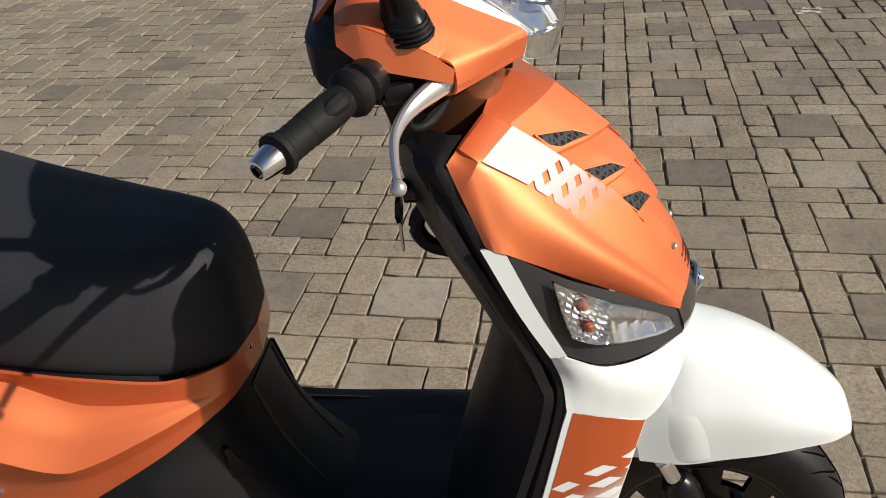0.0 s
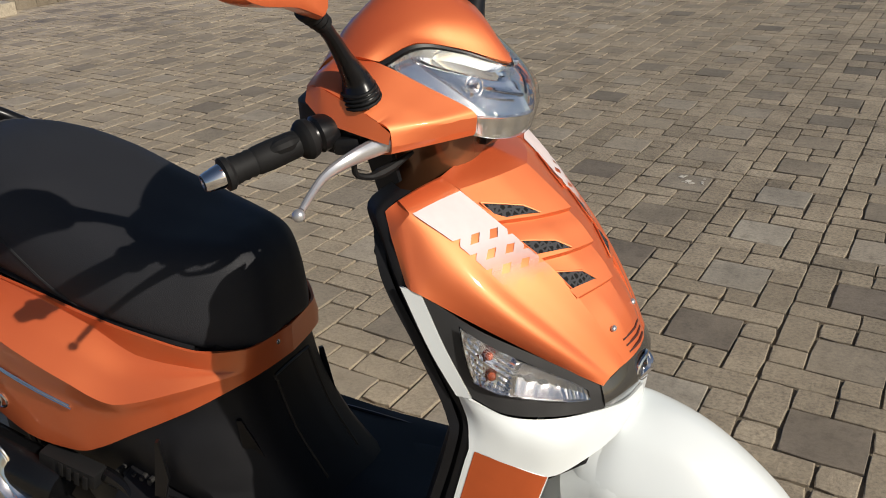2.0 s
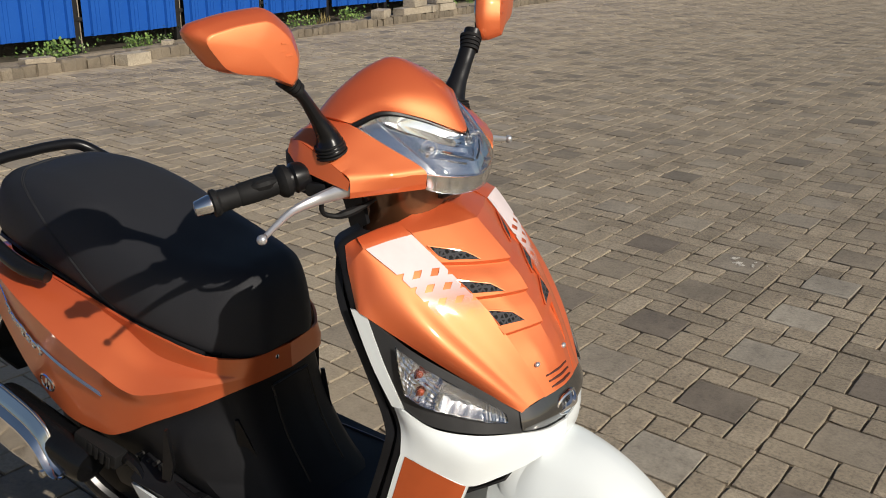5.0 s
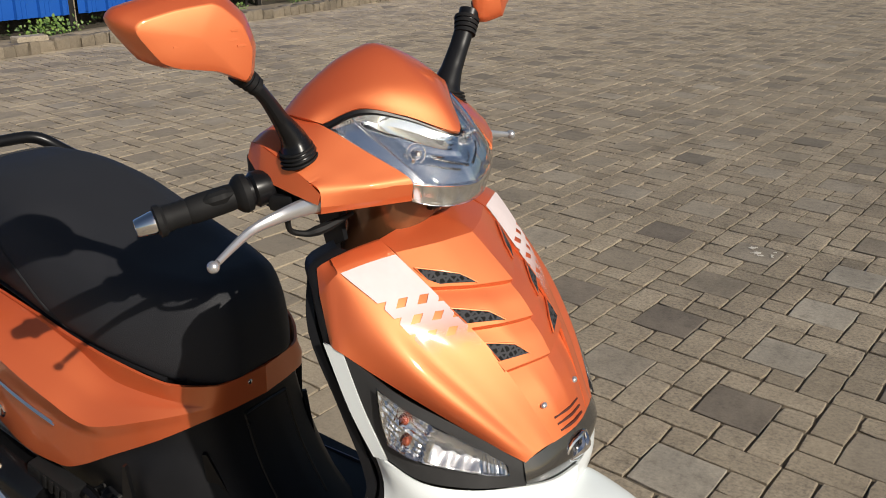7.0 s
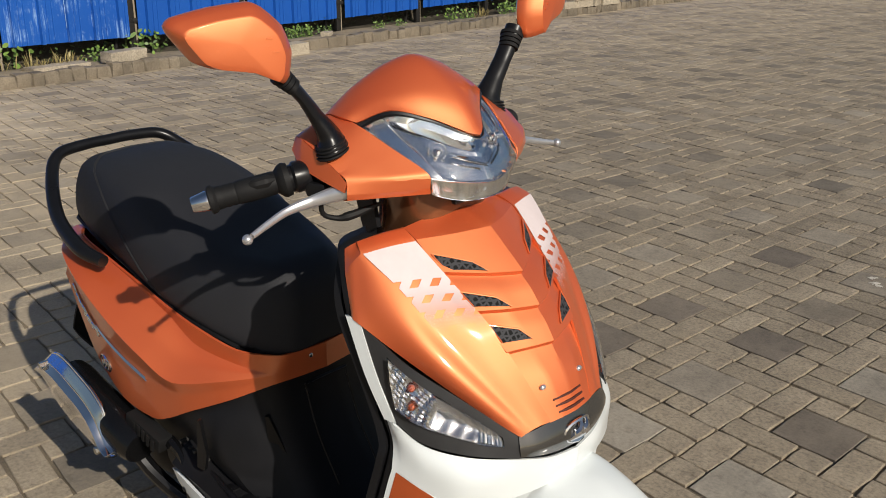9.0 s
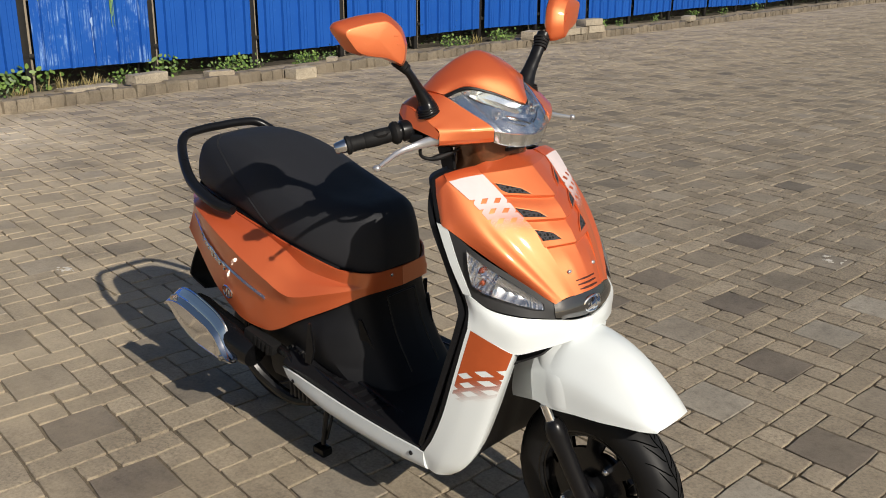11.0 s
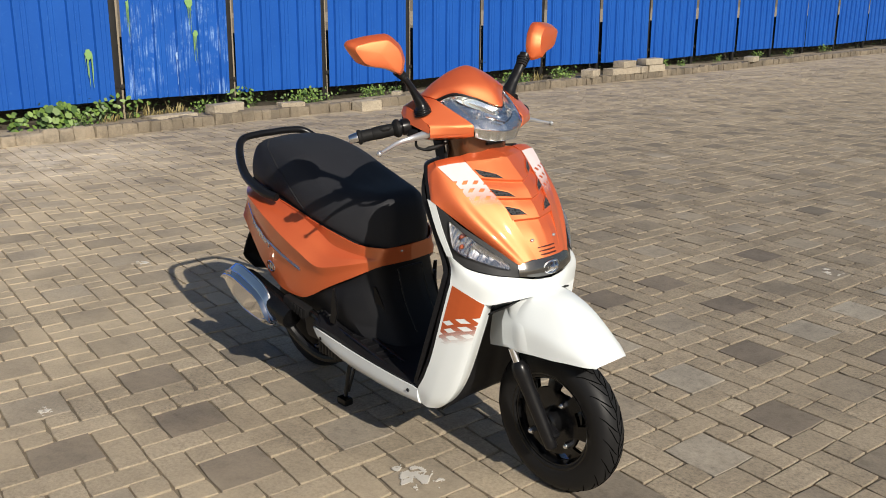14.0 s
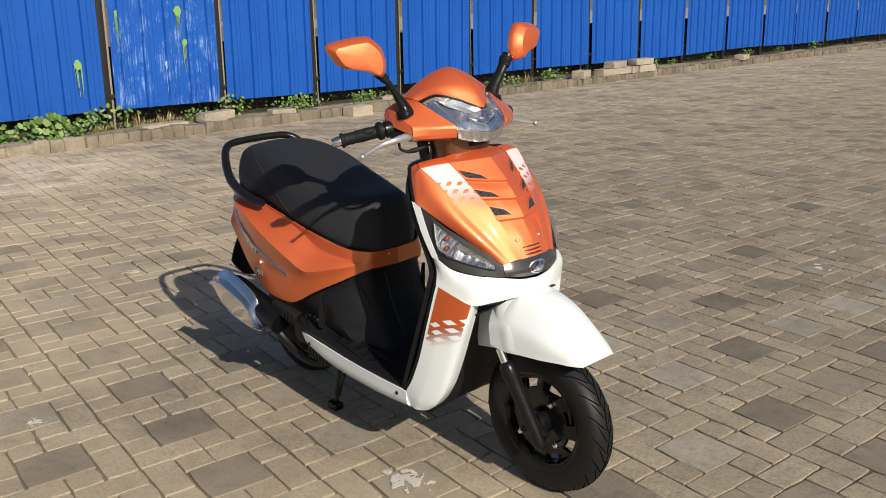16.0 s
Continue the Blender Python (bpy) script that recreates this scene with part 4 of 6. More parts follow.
SKIRT = [
    [(-0.842, -0.224, 0.303), (-0.70, -0.236, 0.296), (-0.55, -0.246, 0.289), (-0.40, -0.251, 0.283), (-0.272, -0.251, 0.279)],
    [(-0.815, -0.222, 0.268), (-0.70, -0.238, 0.258), (-0.55, -0.248, 0.250), (-0.40, -0.253, 0.246), (-0.270, -0.251, 0.246)],
    [(-0.762, -0.208, 0.238), (-0.68, -0.222, 0.231), (-0.55, -0.232, 0.226), (-0.40, -0.240, 0.226), (-0.268, -0.242, 0.232)],
]


def skirt(bm):
    grid(bm, surf(SKIRT, 6, 5))


skirts = both("floor_skirt", skirt, white_paint, scooter, "white skirt along the footboard", thick=0.006)
skirts[1].location = (0, 0, -0.034)
for x, z in ((-0.312, 0.262), (-0.795, 0.275)):
    def sk_screw(bm, x=x, z=z):
        ball(bm, (x, -0.256 if x > -0.5 else -0.231, z), 0.006, (1, 0.6, 1), 6)
    both("skirt_screw", sk_screw, black_plastic, scooter)

# ---- black inner shield and footboard
INNER = [
    [(-0.292, -0.178, 0.915), (-0.316, -0.12, 0.912), (-0.342, -0.06, 0.912), (-0.350, 0.0, 0.912)],
    [(-0.266, -0.213, 0.845), (-0.298, -0.13, 0.83), (-0.330, -0.065, 0.83), (-0.343, 0.0, 0.83)],
    [(-0.219, -0.217, 0.750), (-0.255, -0.13, 0.74), (-0.290, -0.07, 0.74), (-0.306, 0.0, 0.74)],
    [(-0.183, -0.216, 0.662), (-0.218, -0.13, 0.65), (-0.246, -0.07, 0.65), (-0.260, 0.0, 0.65)],
    [(-0.180, -0.228, 0.612), (-0.212, -0.13, 0.60), (-0.234, -0.07, 0.60), (-0.244, 0.0, 0.60)],
    [(-0.238, -0.246, 0.420), (-0.262, -0.15, 0.42), (-0.285, -0.08, 0.42), (-0.298, 0.0, 0.42)],
    [(-0.285, -0.250, 0.290), (-0.310, -0.16, 0.285), (-0.330, -0.08, 0.275), (-0.340, 0.0, 0.265)],
]
bm = bm_new()
grid(bm, surf(whole(INNER), 5, 5))
inner = part("inner_shield", bm, black_plastic, scooter, "black plastic inner leg shield", thick=0.012)
# trim that closes the gap between the outer panels and the inner shield
TRIM_OUT = [(-0.262, -0.150, 0.934), (-0.275, -0.189, 0.920), (-0.260, -0.202, 0.889), (-0.237, -0.214, 0.838), (-0.206, -0.213, 0.755), (-0.174, -0.211, 0.690), (-0.158, -0.211, 0.655), (-0.158, -0.221, 0.615), (-0.187, -0.235, 0.500), (-0.214, -0.244, 0.400), (-0.245, -0.250, 0.325), (-0.274, -0.252, 0.278)]


def trim(bm):
    a = np.array(TRIM_OUT)
    mid = a + np.array((-0.010, 0.002, 0.001))
    back = a + np.array((-0.034, 0.022, 0.0))
    grid(bm, surf([a + np.array((0.003, 0.004, 0)), mid, back], 4, 4, 1.0, 0.3))


both("edge_trim", trim, black_plastic, scooter, "gloss black edge trim", thick=0.004)


def lower_far_side(bm):
    """The far side of the floor sits lower, as the machine leans that way on its stand."""
    for v in bm.verts:
        if v.co.y > 0:
            v.co.z -= 0.11 * v.co.y


FLOOR = [
    [(-0.285, -0.246, 0.276), (-0.285, -0.215, 0.284), (-0.30, -0.12, 0.278), (-0.31, 0.0, 0.278)],
    [(-0.42, -0.246, 0.279), (-0.42, -0.215, 0.281), (-0.42, -0.12, 0.276), (-0.42, 0.0, 0.276)],
    [(-0.56, -0.240, 0.285), (-0.56, -0.205, 0.288), (-0.56, -0.12, 0.290), (-0.56, 0.0, 0.290)],
    [(-0.70, -0.232, 0.302), (-0.70, -0.195, 0.305), (-0.70, -0.12, 0.315), (-0.70, 0.0, 0.315)],
    [(-0.84, -0.222, 0.308), (-0.84, -0.180, 0.340), (-0.84, -0.12, 0.345), (-0.84, 0.0, 0.345)],
]
bm = bm_new()
grid(bm, surf(whole(FLOOR), 5, 5))
lower_far_side(bm)
part("footboard", bm, black_plastic, scooter, "black ribbed footboard", thick=0.02)
bm = bm_new()
box(bm, (-0.53, 0, 0.235), (0.52, 0.36, 0.075), 0.02)
part("underbody", bm, black_plastic, scooter)
# ribs of the mat and of the pillion foot grip beside the body
for k in range(7):
    y = -0.15 + 0.05 * k
    bm = bm_new()
    tube(bm, [(-0.33, y, 0.280), (-0.45, y + 0.01, 0.279), (-0.57, y - 0.006, 0.291)], 0.004, 6, 4)
    lower_far_side(bm)
    part("mat_rib", bm, rubber, scooter)


def grip_ladder(bm):
    a, b = np.array((-0.760, -0.192, 0.320)), np.array((-0.400, -0.226, 0.280))
    c, d = np.array((-0.745, -0.142, 0.316)), np.array((-0.430, -0.168, 0.284))
    tube(bm, [a, a * 0.5 + b * 0.5 + np.array((0, 0, 0.004)), b], 0.0065, 8, 4)
    tube(bm, [c, c * 0.5 + d * 0.5 + np.array((0, 0, 0.006)), d], 0.0065, 8, 4)
    tube(bm, [a, c], 0.0065, 8, 1)
    for k in np.linspace(0.08, 0.92, 7):
        p, q = a + (b - a) * k, c + (d - c) * k
        box(bm, (p + q) / 2, (0.028, 0.056, 0.010), 0.003, (0, 0, -6))


grips = both("foot_grip", grip_ladder, gloss_black, scooter, "glossy black slatted foot grip")
grips[1].location = (0, 0, -0.030)

# ---- black body under the seat
BODY = []
for z, x0, x1, fw, sw, rw in ((0.275, -0.480, -1.10, 0.105, 0.160, 0.155), (0.34, -0.540, -1.12, 0.105, 0.188, 0.175), (0.42, -0.588, -1.16, 0.108, 0.192, 0.185), (0.50, -0.610, -1.22, 0.106, 0.150, 0.170), (0.61, -0.616, -1.24, 0.098, 0.140, 0.165)):
    half = [(x0, 0.0, z), (x0 - 0.004, -fw * 0.6, z), (x0 - 0.014, -fw, z), (x0 - 0.035, -fw - 0.022, z), (x0 - 0.115, -sw * 0.97, z), (x0 - 0.145, -sw, z), (x0 - 0.30, -rw, z), (x1 + 0.1, -rw, z), (x1, -rw * 0.7, z), (x1 - 0.02, 0.0, z)]
    loop = half + [(x, -y, zz) for x, y, zz in reversed(half[1:-1])]
    BODY.append(loop)
bm = bm_new()
L = interp(np.array(BODY), 4, 1.0)
loft(bm, L)
body = part("body_cover", bm, black_plastic, scooter, "black plastic cover under the seat")


def front_fin(bm):
    plate(bm, [(-0.600, -0.104, 0.350), (-0.594, -0.104, 0.385), (-0.624, -0.120, 0.470), (-0.630, -0.124, 0.470), (-0.626, -0.124, 0.400), (-0.616, -0.118, 0.352)], (0.6, -0.8, 0), 0.008)


def rear_fin(bm):
    plate(bm, [(-0.738, -0.204, 0.338), (-0.722, -0.204, 0.380), (-0.722, -0.210, 0.462), (-0.727, -0.212, 0.462), (-0.742, -0.210, 0.400), (-0.758, -0.208, 0.340)], (0.4, -0.9, 0), 0.010)


both("cover_fin", front_fin, gloss_black, scooter)
both("cover_fin", rear_fin, gloss_black, scooter)
bm = bm_new()
for y in (-0.05, 0.05):
    tube(bm, [(-0.597, y, 0.52), (-0.566, y, 0.42), (-0.512, y, 0.33)], 0.003, 6, 3)
tube(bm, [(-0.597, -0.05, 0.52), (-0.596, 0, 0.522), (-0.597, 0.05, 0.52)], 0.003, 6, 3)
part("cover_panel_line", bm, gloss_black, body)

# ---- orange tail panels
TAIL_TOP = [(-0.591, 0.0, 0.594), (-0.598, -0.055, 0.594), (-0.610, -0.098, 0.595), (-0.668, -0.150, 0.606), (-0.765, -0.178, 0.635), (-0.86, -0.185, 0.655), (-0.95, -0.187, 0.676), (-1.08, -0.188, 0.700), (-1.20, -0.180, 0.715), (-1.300, -0.130, 0.705)]
TAIL_CREASE = [(-0.593, 0.0, 0.562), (-0.600, -0.062, 0.562), (-0.616, -0.115, 0.558), (-0.690, -0.174, 0.541), (-0.788, -0.228, 0.525), (-0.865, -0.250, 0.566), (-0.955, -0.262, 0.613), (-1.07, -0.262, 0.668), (-1.185, -0.236, 0.700), (-1.315, -0.160, 0.695)]
TAIL_EDGE = [(-0.594, 0.0, 0.540), (-0.601, -0.062, 0.540), (-0.617, -0.113, 0.536), (-0.690, -0.162, 0.496), (-0.790, -0.196, 0.446), (-0.862, -0.207, 0.406), (-0.920, -0.214, 0.386), (-1.03, -0.222, 0.397), (-1.16, -0.213, 0.464), (-1.329, -0.180, 0.590)]


def between(a, b, k, push):
    """Points between two lines, pushed out where the panel is broad."""
    return [tuple(np.array(p) * (1 - k) + np.array(q) * k + np.array(push) * min(1.0, max(0.0, (i - 2) / 2))) for i, (p, q) in enumerate(zip(a, b))]


FOLD_AT = (0.5, 0.5, 0.85, 0.56, 0.42, 0.26, 0.18, 0.12, 0.10, 0.10)     # how far down the band under the seat reaches
TAIL_FOLD = [(p[0] + (q[0] - p[0]) * k, p[1] + (q[1] - p[1]) * (k if i < 3 else 0.0) + (0.006 if i in (3, 4, 5) else 0.0), p[2] + (q[2] - p[2]) * k) for i, (p, q, k) in enumerate(zip(TAIL_TOP, TAIL_CREASE, FOLD_AT))]
TAIL = [TAIL_TOP, TAIL_FOLD, between(TAIL_FOLD, TAIL_CREASE, 0.5, (0.0, -0.003, 0.003)), TAIL_CREASE, between(TAIL_CREASE, TAIL_EDGE, 0.45, (0.0, 0.007, 0.0)), TAIL_EDGE]
TAIL_UP, TAIL_LOW = surf(TAIL[:4], 6, 6, 0.8, 0.5), surf(TAIL[3:], 6, 6, 0.8, 0.8)
_flat = TAIL_LOW.reshape(-1, 3)


def on_tail(x, z, lift):
    """A place on the lower face of the tail panel."""
    d = (_flat[:, 0] - x) ** 2 + (_flat[:, 2] - z) ** 2 + 1e-7
    k = np.argsort(d)[:4]
    w = 1 / d[k]
    return np.array((x, (w * _flat[k, 1]).sum() / w.sum() - lift, z))


def tail(bm):
    grid(bm, TAIL_UP)
    grid(bm, TAIL_LOW)
    bmesh.ops.remove_doubles(bm, verts=bm.verts[:], dist=0.0006)


tails = both("tail_panel", tail, orange, scooter, "orange tail side panel", thick=0.005, angle=29)
bm = bm_new()
ball(bm, (-0.594, -0.034, 0.577), 0.005, (0.6, 1, 1), 6)
part("screw", bm, steel, tails[0])
# rear closing piece with tail lamp and mudguard
bm = bm_new()
REAR = [[(-1.300, -0.130, 0.705), (-1.315, -0.05, 0.712), (-1.32, 0.0, 0.712)], [(-1.325, -0.168, 0.620), (-1.352, -0.07, 0.62), (-1.36, 0.0, 0.62)], [(-1.312, -0.155, 0.572), (-1.33, -0.06, 0.56), (-1.335, 0.0, 0.56)]]
grid(bm, surf(whole(REAR), 4, 4))
part("tail_lamp", bm, material("red_tail_lamp", (0.35, 0.01, 0.01), 0.15, 0.0, 1.0), scooter, "red tail lamp", thick=0.004)
bm = bm_new()
grid(bm, surf(whole([[(-1.24, -0.150, 0.56), (-1.24, -0.07, 0.57), (-1.24, 0, 0.575)], [(-1.325, -0.160, 0.53), (-1.335, -0.08, 0.54), (-1.34, 0, 0.545)], [(-1.372, -0.172, 0.43), (-1.385, -0.08, 0.42), (-1.385, 0, 0.42)], [(-1.33, -0.150, 0.385), (-1.40, -0.05, 0.34), (-1.40, 0, 0.335)]]), 4, 4, 0.5, 0.5))
part("rear_mudguard", bm, black_plastic, scooter, thick=0.005)


def side_trim(k):
    """One of the three chrome lines of the tail: two close together, one up to the rear edge."""
    line = (((-1.068, 0.556), (-1.01, 0.535), (-0.95, 0.513), (-0.890, 0.490)), ((-1.068, 0.5635), (-1.01, 0.5425), (-0.95, 0.5205), (-0.890, 0.4975)), ((-1.29, 0.640), (-1.24, 0.622), (-1.19, 0.606)))[k]

    def make(bm):
        tube(bm, [on_tail(x, z, 0.004) for x, z in line], 0.0027, 6, 5)

    return make


def side_name(bm):
    # a flowing chrome script, drawn as one looping line
    pts = []
    for q in np.linspace(-0.5, 5.6, 74):
        turn = 2 * math.pi * q
        tall = 1.25 if int(q + 0.5) in (0, 3) else 0.85
        pts.append(on_tail(-1.178 + 0.0205 * q + 0.0105 * math.sin(turn), 0.603 - 0.0098 * q + 0.0145 * tall * math.cos(turn), 0.006))
    tube(bm, pts, 0.0031, 6, 1)


def side_badge(bm):
    c = (-1.080, 0.462)
    pts = [on_tail(c[0] + 0.026 * math.cos(q), c[1] + 0.018 * math.sin(q), 0.003) for q in np.linspace(0, 2 * math.pi, 20)]
    tube(bm, pts, 0.003, 6, 1)
    tube(bm, [on_tail(c[0] - 0.012, c[1] - 0.012, 0.004), on_tail(c[0], c[1], 0.005), on_tail(c[0] + 0.004, c[1] + 0.014, 0.004)], 0.004, 6, 2)
    tube(bm, [on_tail(c[0] + 0.002, c[1] - 0.014, 0.004), on_tail(c[0] + 0.012, c[1], 0.005), on_tail(c[0] + 0.014, c[1] + 0.010, 0.004)], 0.004, 6, 2)


for side in (0, 1):
    for nm, f, mt, lb in (("trim_line", side_trim(0), chrome, "chrome trim line"), ("trim_line", side_trim(1), chrome, "chrome trim line"), ("trim_line", side_trim(2), chrome, "chrome trim line"), ("script", side_name, chrome, "chrome script emblem"), ("round_badge", side_badge, chrome, "small chrome badge")):
        bm = bm_new()
        f(bm)
        if side:
            mirror_y(bm)
        part(nm, bm, mt, tails[side], lb)

# ---- seat
SEAT = [  # x, top, bottom, half width
    (-0.587, 0.655, 0.625, 0.026), (-0.591, 0.700, 0.600, 0.056), (-0.607, 0.737, 0.588, 0.083), (-0.639, 0.759, 0.589, 0.113), (-0.689, 0.766, 0.599, 0.141),
    (-0.78, 0.774, 0.629, 0.172), (-0.90, 0.806, 0.657, 0.182), (-1.02, 0.849, 0.686, 0.180), (-1.14, 0.873, 0.702, 0.170), (-1.25, 0.872, 0.714, 0.154), (-1.325, 0.856, 0.728, 0.131), (-1.356, 0.825, 0.760, 0.08)]


def seat_loop(x, top, bot, hw):
    """A cross-section: flat underneath, flanks leaning in, a softly domed top."""
    h = top - bot
    half = [(0.0, bot), (hw * 0.80, bot), (hw * 0.97, bot + 0.05 * h), (hw, bot + 0.22 * h), (hw * 0.94, bot + 0.55 * h), (hw * 0.80, bot + 0.84 * h), (hw * 0.56, bot + 0.965 * h), (hw * 0.30, top - 0.002), (0.0, top)]
    half = interp(np.array(half), 3, 0.8)
    pts = [(x, -y, z) for y, z in half] + [(x, y, z) for y, z in reversed(half[1:-1])]
    return pts


S = interp(np.array(SEAT), 5, 1.0)
bm = bm_new()
loft(bm, [seat_loop(*s) for s in S])
seat = part("seat", bm, seat_vinyl, scooter, "black vinyl seat with stitched seams", angle=60)


seam_thread = plastic("grey_black_seam_thread", (0.020, 0.020, 0.022), 0.7)


def seam_line(x, shift):
    """A stitched seam across the seat, swept forward down the flanks."""
    out = []
    for k in range(4, 45):
        xx = x
        for _ in range(4):
            s_ = [np.interp(xx, S[::-1, 0], S[::-1, q]) for q in range(4)]
            ring = np.array(seat_loop(xx, s_[1], s_[2], s_[3]))
            p = ring[int(round(k / 48 * len(ring)))]
            xx = x + shift * (1 - (p[2] - s_[2]) / (s_[1] - s_[2]))
        out.append((xx, p[1] * 1.002, p[2] + 0.0002))
    return out


for x, sh in ((-1.270, 0.420), (-1.279, 0.420)):
    bm = bm_new()
    tube(bm, seam_line(x, sh), 0.0011, 6, 1)
    part("seam", bm, seam_thread, seat, "stitched seam")
# base rim under the seat
bm = bm_new()
rimp = [(s[0] + 0.004, -s[3] * 0.95, s[2] + 0.001) for s in SEAT[4:-1]]
tube(bm, rimp + [(-1.30, 0, 0.76)] + [(x, -y, z) for x, y, z in reversed(rimp)], 0.006, 6, 3)
part("seat_base_rim", bm, black_plastic, seat)

# ---- grab rail
bm = bm_new()
railp = [(-1.015, -0.225, 0.716), (-1.090, -0.238, 0.730), (-1.225, -0.218, 0.763), (-1.335, -0.172, 0.820), (-1.380, -0.130, 0.857), (-1.390, -0.06, 0.865), (-1.392, 0.0, 0.865)]
tube(bm, railp + [(x, -y, z) for x, y, z in reversed(railp[:-1])], [0.013, 0.016, 0.0155, 0.0145, 0.0135, 0.013, 0.013, 0.013, 0.0135, 0.0145, 0.0155, 0.016, 0.013], 12, 6)
part("grab_rail", bm, gloss_black, scooter, "gloss black grab rail behind the seat")

# ---- front fender
FENDER = [  # ridge, shoulder, side, lower edge
    [(-0.075, 0.0, 0.565), (-0.075, -0.066, 0.555), (-0.070, -0.106, 0.505), (-0.060, -0.114, 0.440)],
    [(-0.010, 0.0, 0.583), (-0.010, -0.062, 0.574), (-0.006, -0.110, 0.515), (-0.004, -0.117, 0.436)],
    [(0.050, 0.0, 0.583), (0.050, -0.058, 0.565), (0.050, -0.103, 0.507), (0.050, -0.110, 0.438)],
    [(0.105, 0.0, 0.562), (0.105, -0.055, 0.543), (0.105, -0.095, 0.490), (0.105, -0.101, 0.438)],
    [(0.153, 0.0, 0.531), (0.153, -0.050, 0.513), (0.153, -0.084, 0.472), (0.153, -0.089, 0.439)],
    [(0.192, 0.0, 0.498), (0.192, -0.044, 0.483), (0.192, -0.072, 0.457), (0.192, -0.077, 0.438)],
    [(0.222, 0.0, 0.466), (0.220, -0.036, 0.459), (0.215, -0.060, 0.446), (0.213, -0.064, 0.437)],
    [(0.230, 0.0, 0.445), (0.229, -0.030, 0.444), (0.224, -0.055, 0.440), (0.222, -0.058, 0.437)],
]
bm = bm_new()
grid(bm, surf(whole([list(reversed(r)) for r in FENDER]), 6, 5, 0.75, 1.0))
fender = part("front_fender", bm, white_paint, scooter, "pearl white front fender", thick=0.005, angle=30)


def fork_cover(bm):
    rows = [
        [(-0.120, -0.075, 0.572), (-0.080, -0.083, 0.580), (-0.050, -0.078, 0.578), (0.000, -0.066, 0.564), (0.045, -0.058, 0.548)],
        [(-0.136, -0.078, 0.500), (-0.078, -0.086, 0.505), (-0.046, -0.106, 0.510), (0.000, -0.112, 0.512), (0.048, -0.098, 0.508)],
        [(-0.148, -0.078, 0.432), (-0.072, -0.088, 0.438), (-0.042, -0.111, 0.444), (0.006, -0.118, 0.448), (0.052, -0.107, 0.448)],
        [(-0.146, -0.078, 0.404), (-0.066, -0.086, 0.420), (-0.036, -0.109, 0.431), (0.010, -0.115, 0.438), (0.052, -0.105, 0.441)],
    ]
    grid(bm, surf(rows, 6, 6, 0.8, 0.9))


both("fork_shroud", fork_cover, white_paint, fender, thick=0.004, angle=50)

# ---- front wheel
WX, WR = 0.044, 0.215


def wheel(cx, front):
    c = (cx, 0.0, WR)
    bm = bm_new()
    prof = [(0.132, 0.036), (0.150, 0.044), (0.172, 0.047), (0.190, 0.044), (0.203, 0.034), (0.211, 0.018), (0.2145, 0.0), (0.211, -0.018), (0.203, -0.034), (0.190, -0.044), (0.172, -0.047), (0.150, -0.044), (0.132, -0.036)]
    spin(bm, prof, c, 72)
    tyre = part("tyre", bm, tyre_rubber, scooter, "black treaded tyre")
    if front:
        # tread: curved bars from crown to shoulders, coloured black as the grooves' shade
        bm = bm_new()
        for k in range(40):
            q = 2 * math.pi * k / 40
            for sgn in (-1, 1):
                pts = []
                for w in np.linspace(0, 1, 6):
                    side = sgn * (0.003 + (0.039 if k % 2 else 0.026) * w)
                    rr = np.interp(abs(side), [0, 0.018, 0.034, 0.044], [0.2152, 0.2118, 0.2038, 0.1915]) - 0.0008
                    ang = q + 0.26 * w**1.3 + (0.08 if sgn > 0 else 0.0)
                    pts.append((cx + rr * math.cos(ang), side, WR + rr * math.sin(ang)))
                tube(bm, pts, [0.0010, 0.0017, 0.0017, 0.0016, 0.0014, 0.0007], 5, 1)
        tube(bm, [(cx + 0.2146 * math.cos(q), 0.0028 * math.sin(20 * q), WR + 0.2146 * math.sin(q)) for q in np.linspace(0, 2 * math.pi, 161)], 0.0014, 5, 1)
        part("tread_shade_bar", bm, material("groove_shade", (0.0025, 0.0025, 0.0025), 0.95, spec=0.02), tyre)
    rim = part("rim", rim_mesh(c), black_metal, scooter, "gloss black steel wheel rim")
    return tyre, rim


def rim_mesh(c):
    """A pressed steel wheel with eight windows."""
    bm = bm_new()
    spin(bm, [(0.138, -0.040), (0.143, -0.041), (0.140, -0.036), (0.128, -0.032), (0.122, -0.012), (0.122, 0.012), (0.128, 0.032), (0.140, 0.036), (0.143, 0.041)], c, 64)
    # disc: two skins with gaps between spokes
    n = 80
    for side in (-0.018, -0.006):
        rings = [(0.030, side - 0.010), (0.060, side - 0.014), (0.097, side - 0.012), (0.120, side - 0.002), (0.128, side)]
        V = []
        for r, y in rings:
            V.append([bm.verts.new((c[0] + r * math.cos(2 * math.pi * k / n), y, c[2] + r * math.sin(2 * math.pi * k / n))) for k in range(n)])
        for i in range(len(rings) - 1):
            for k in range(n):
                if i == 2 and (k % 10) in (2, 3, 4, 5, 6):
                    continue
                bm.faces.new((V[i][k], V[i][(k + 1) % n], V[i + 1][(k + 1) % n], V[i + 1][k]))
    spin(bm, [(0.0, -0.058), (0.030, -0.058), (0.036, -0.052), (0.038, -0.02), (0.060, -0.016), (0.060, 0.03), (0.0, 0.03)], c, 32)
    return bm


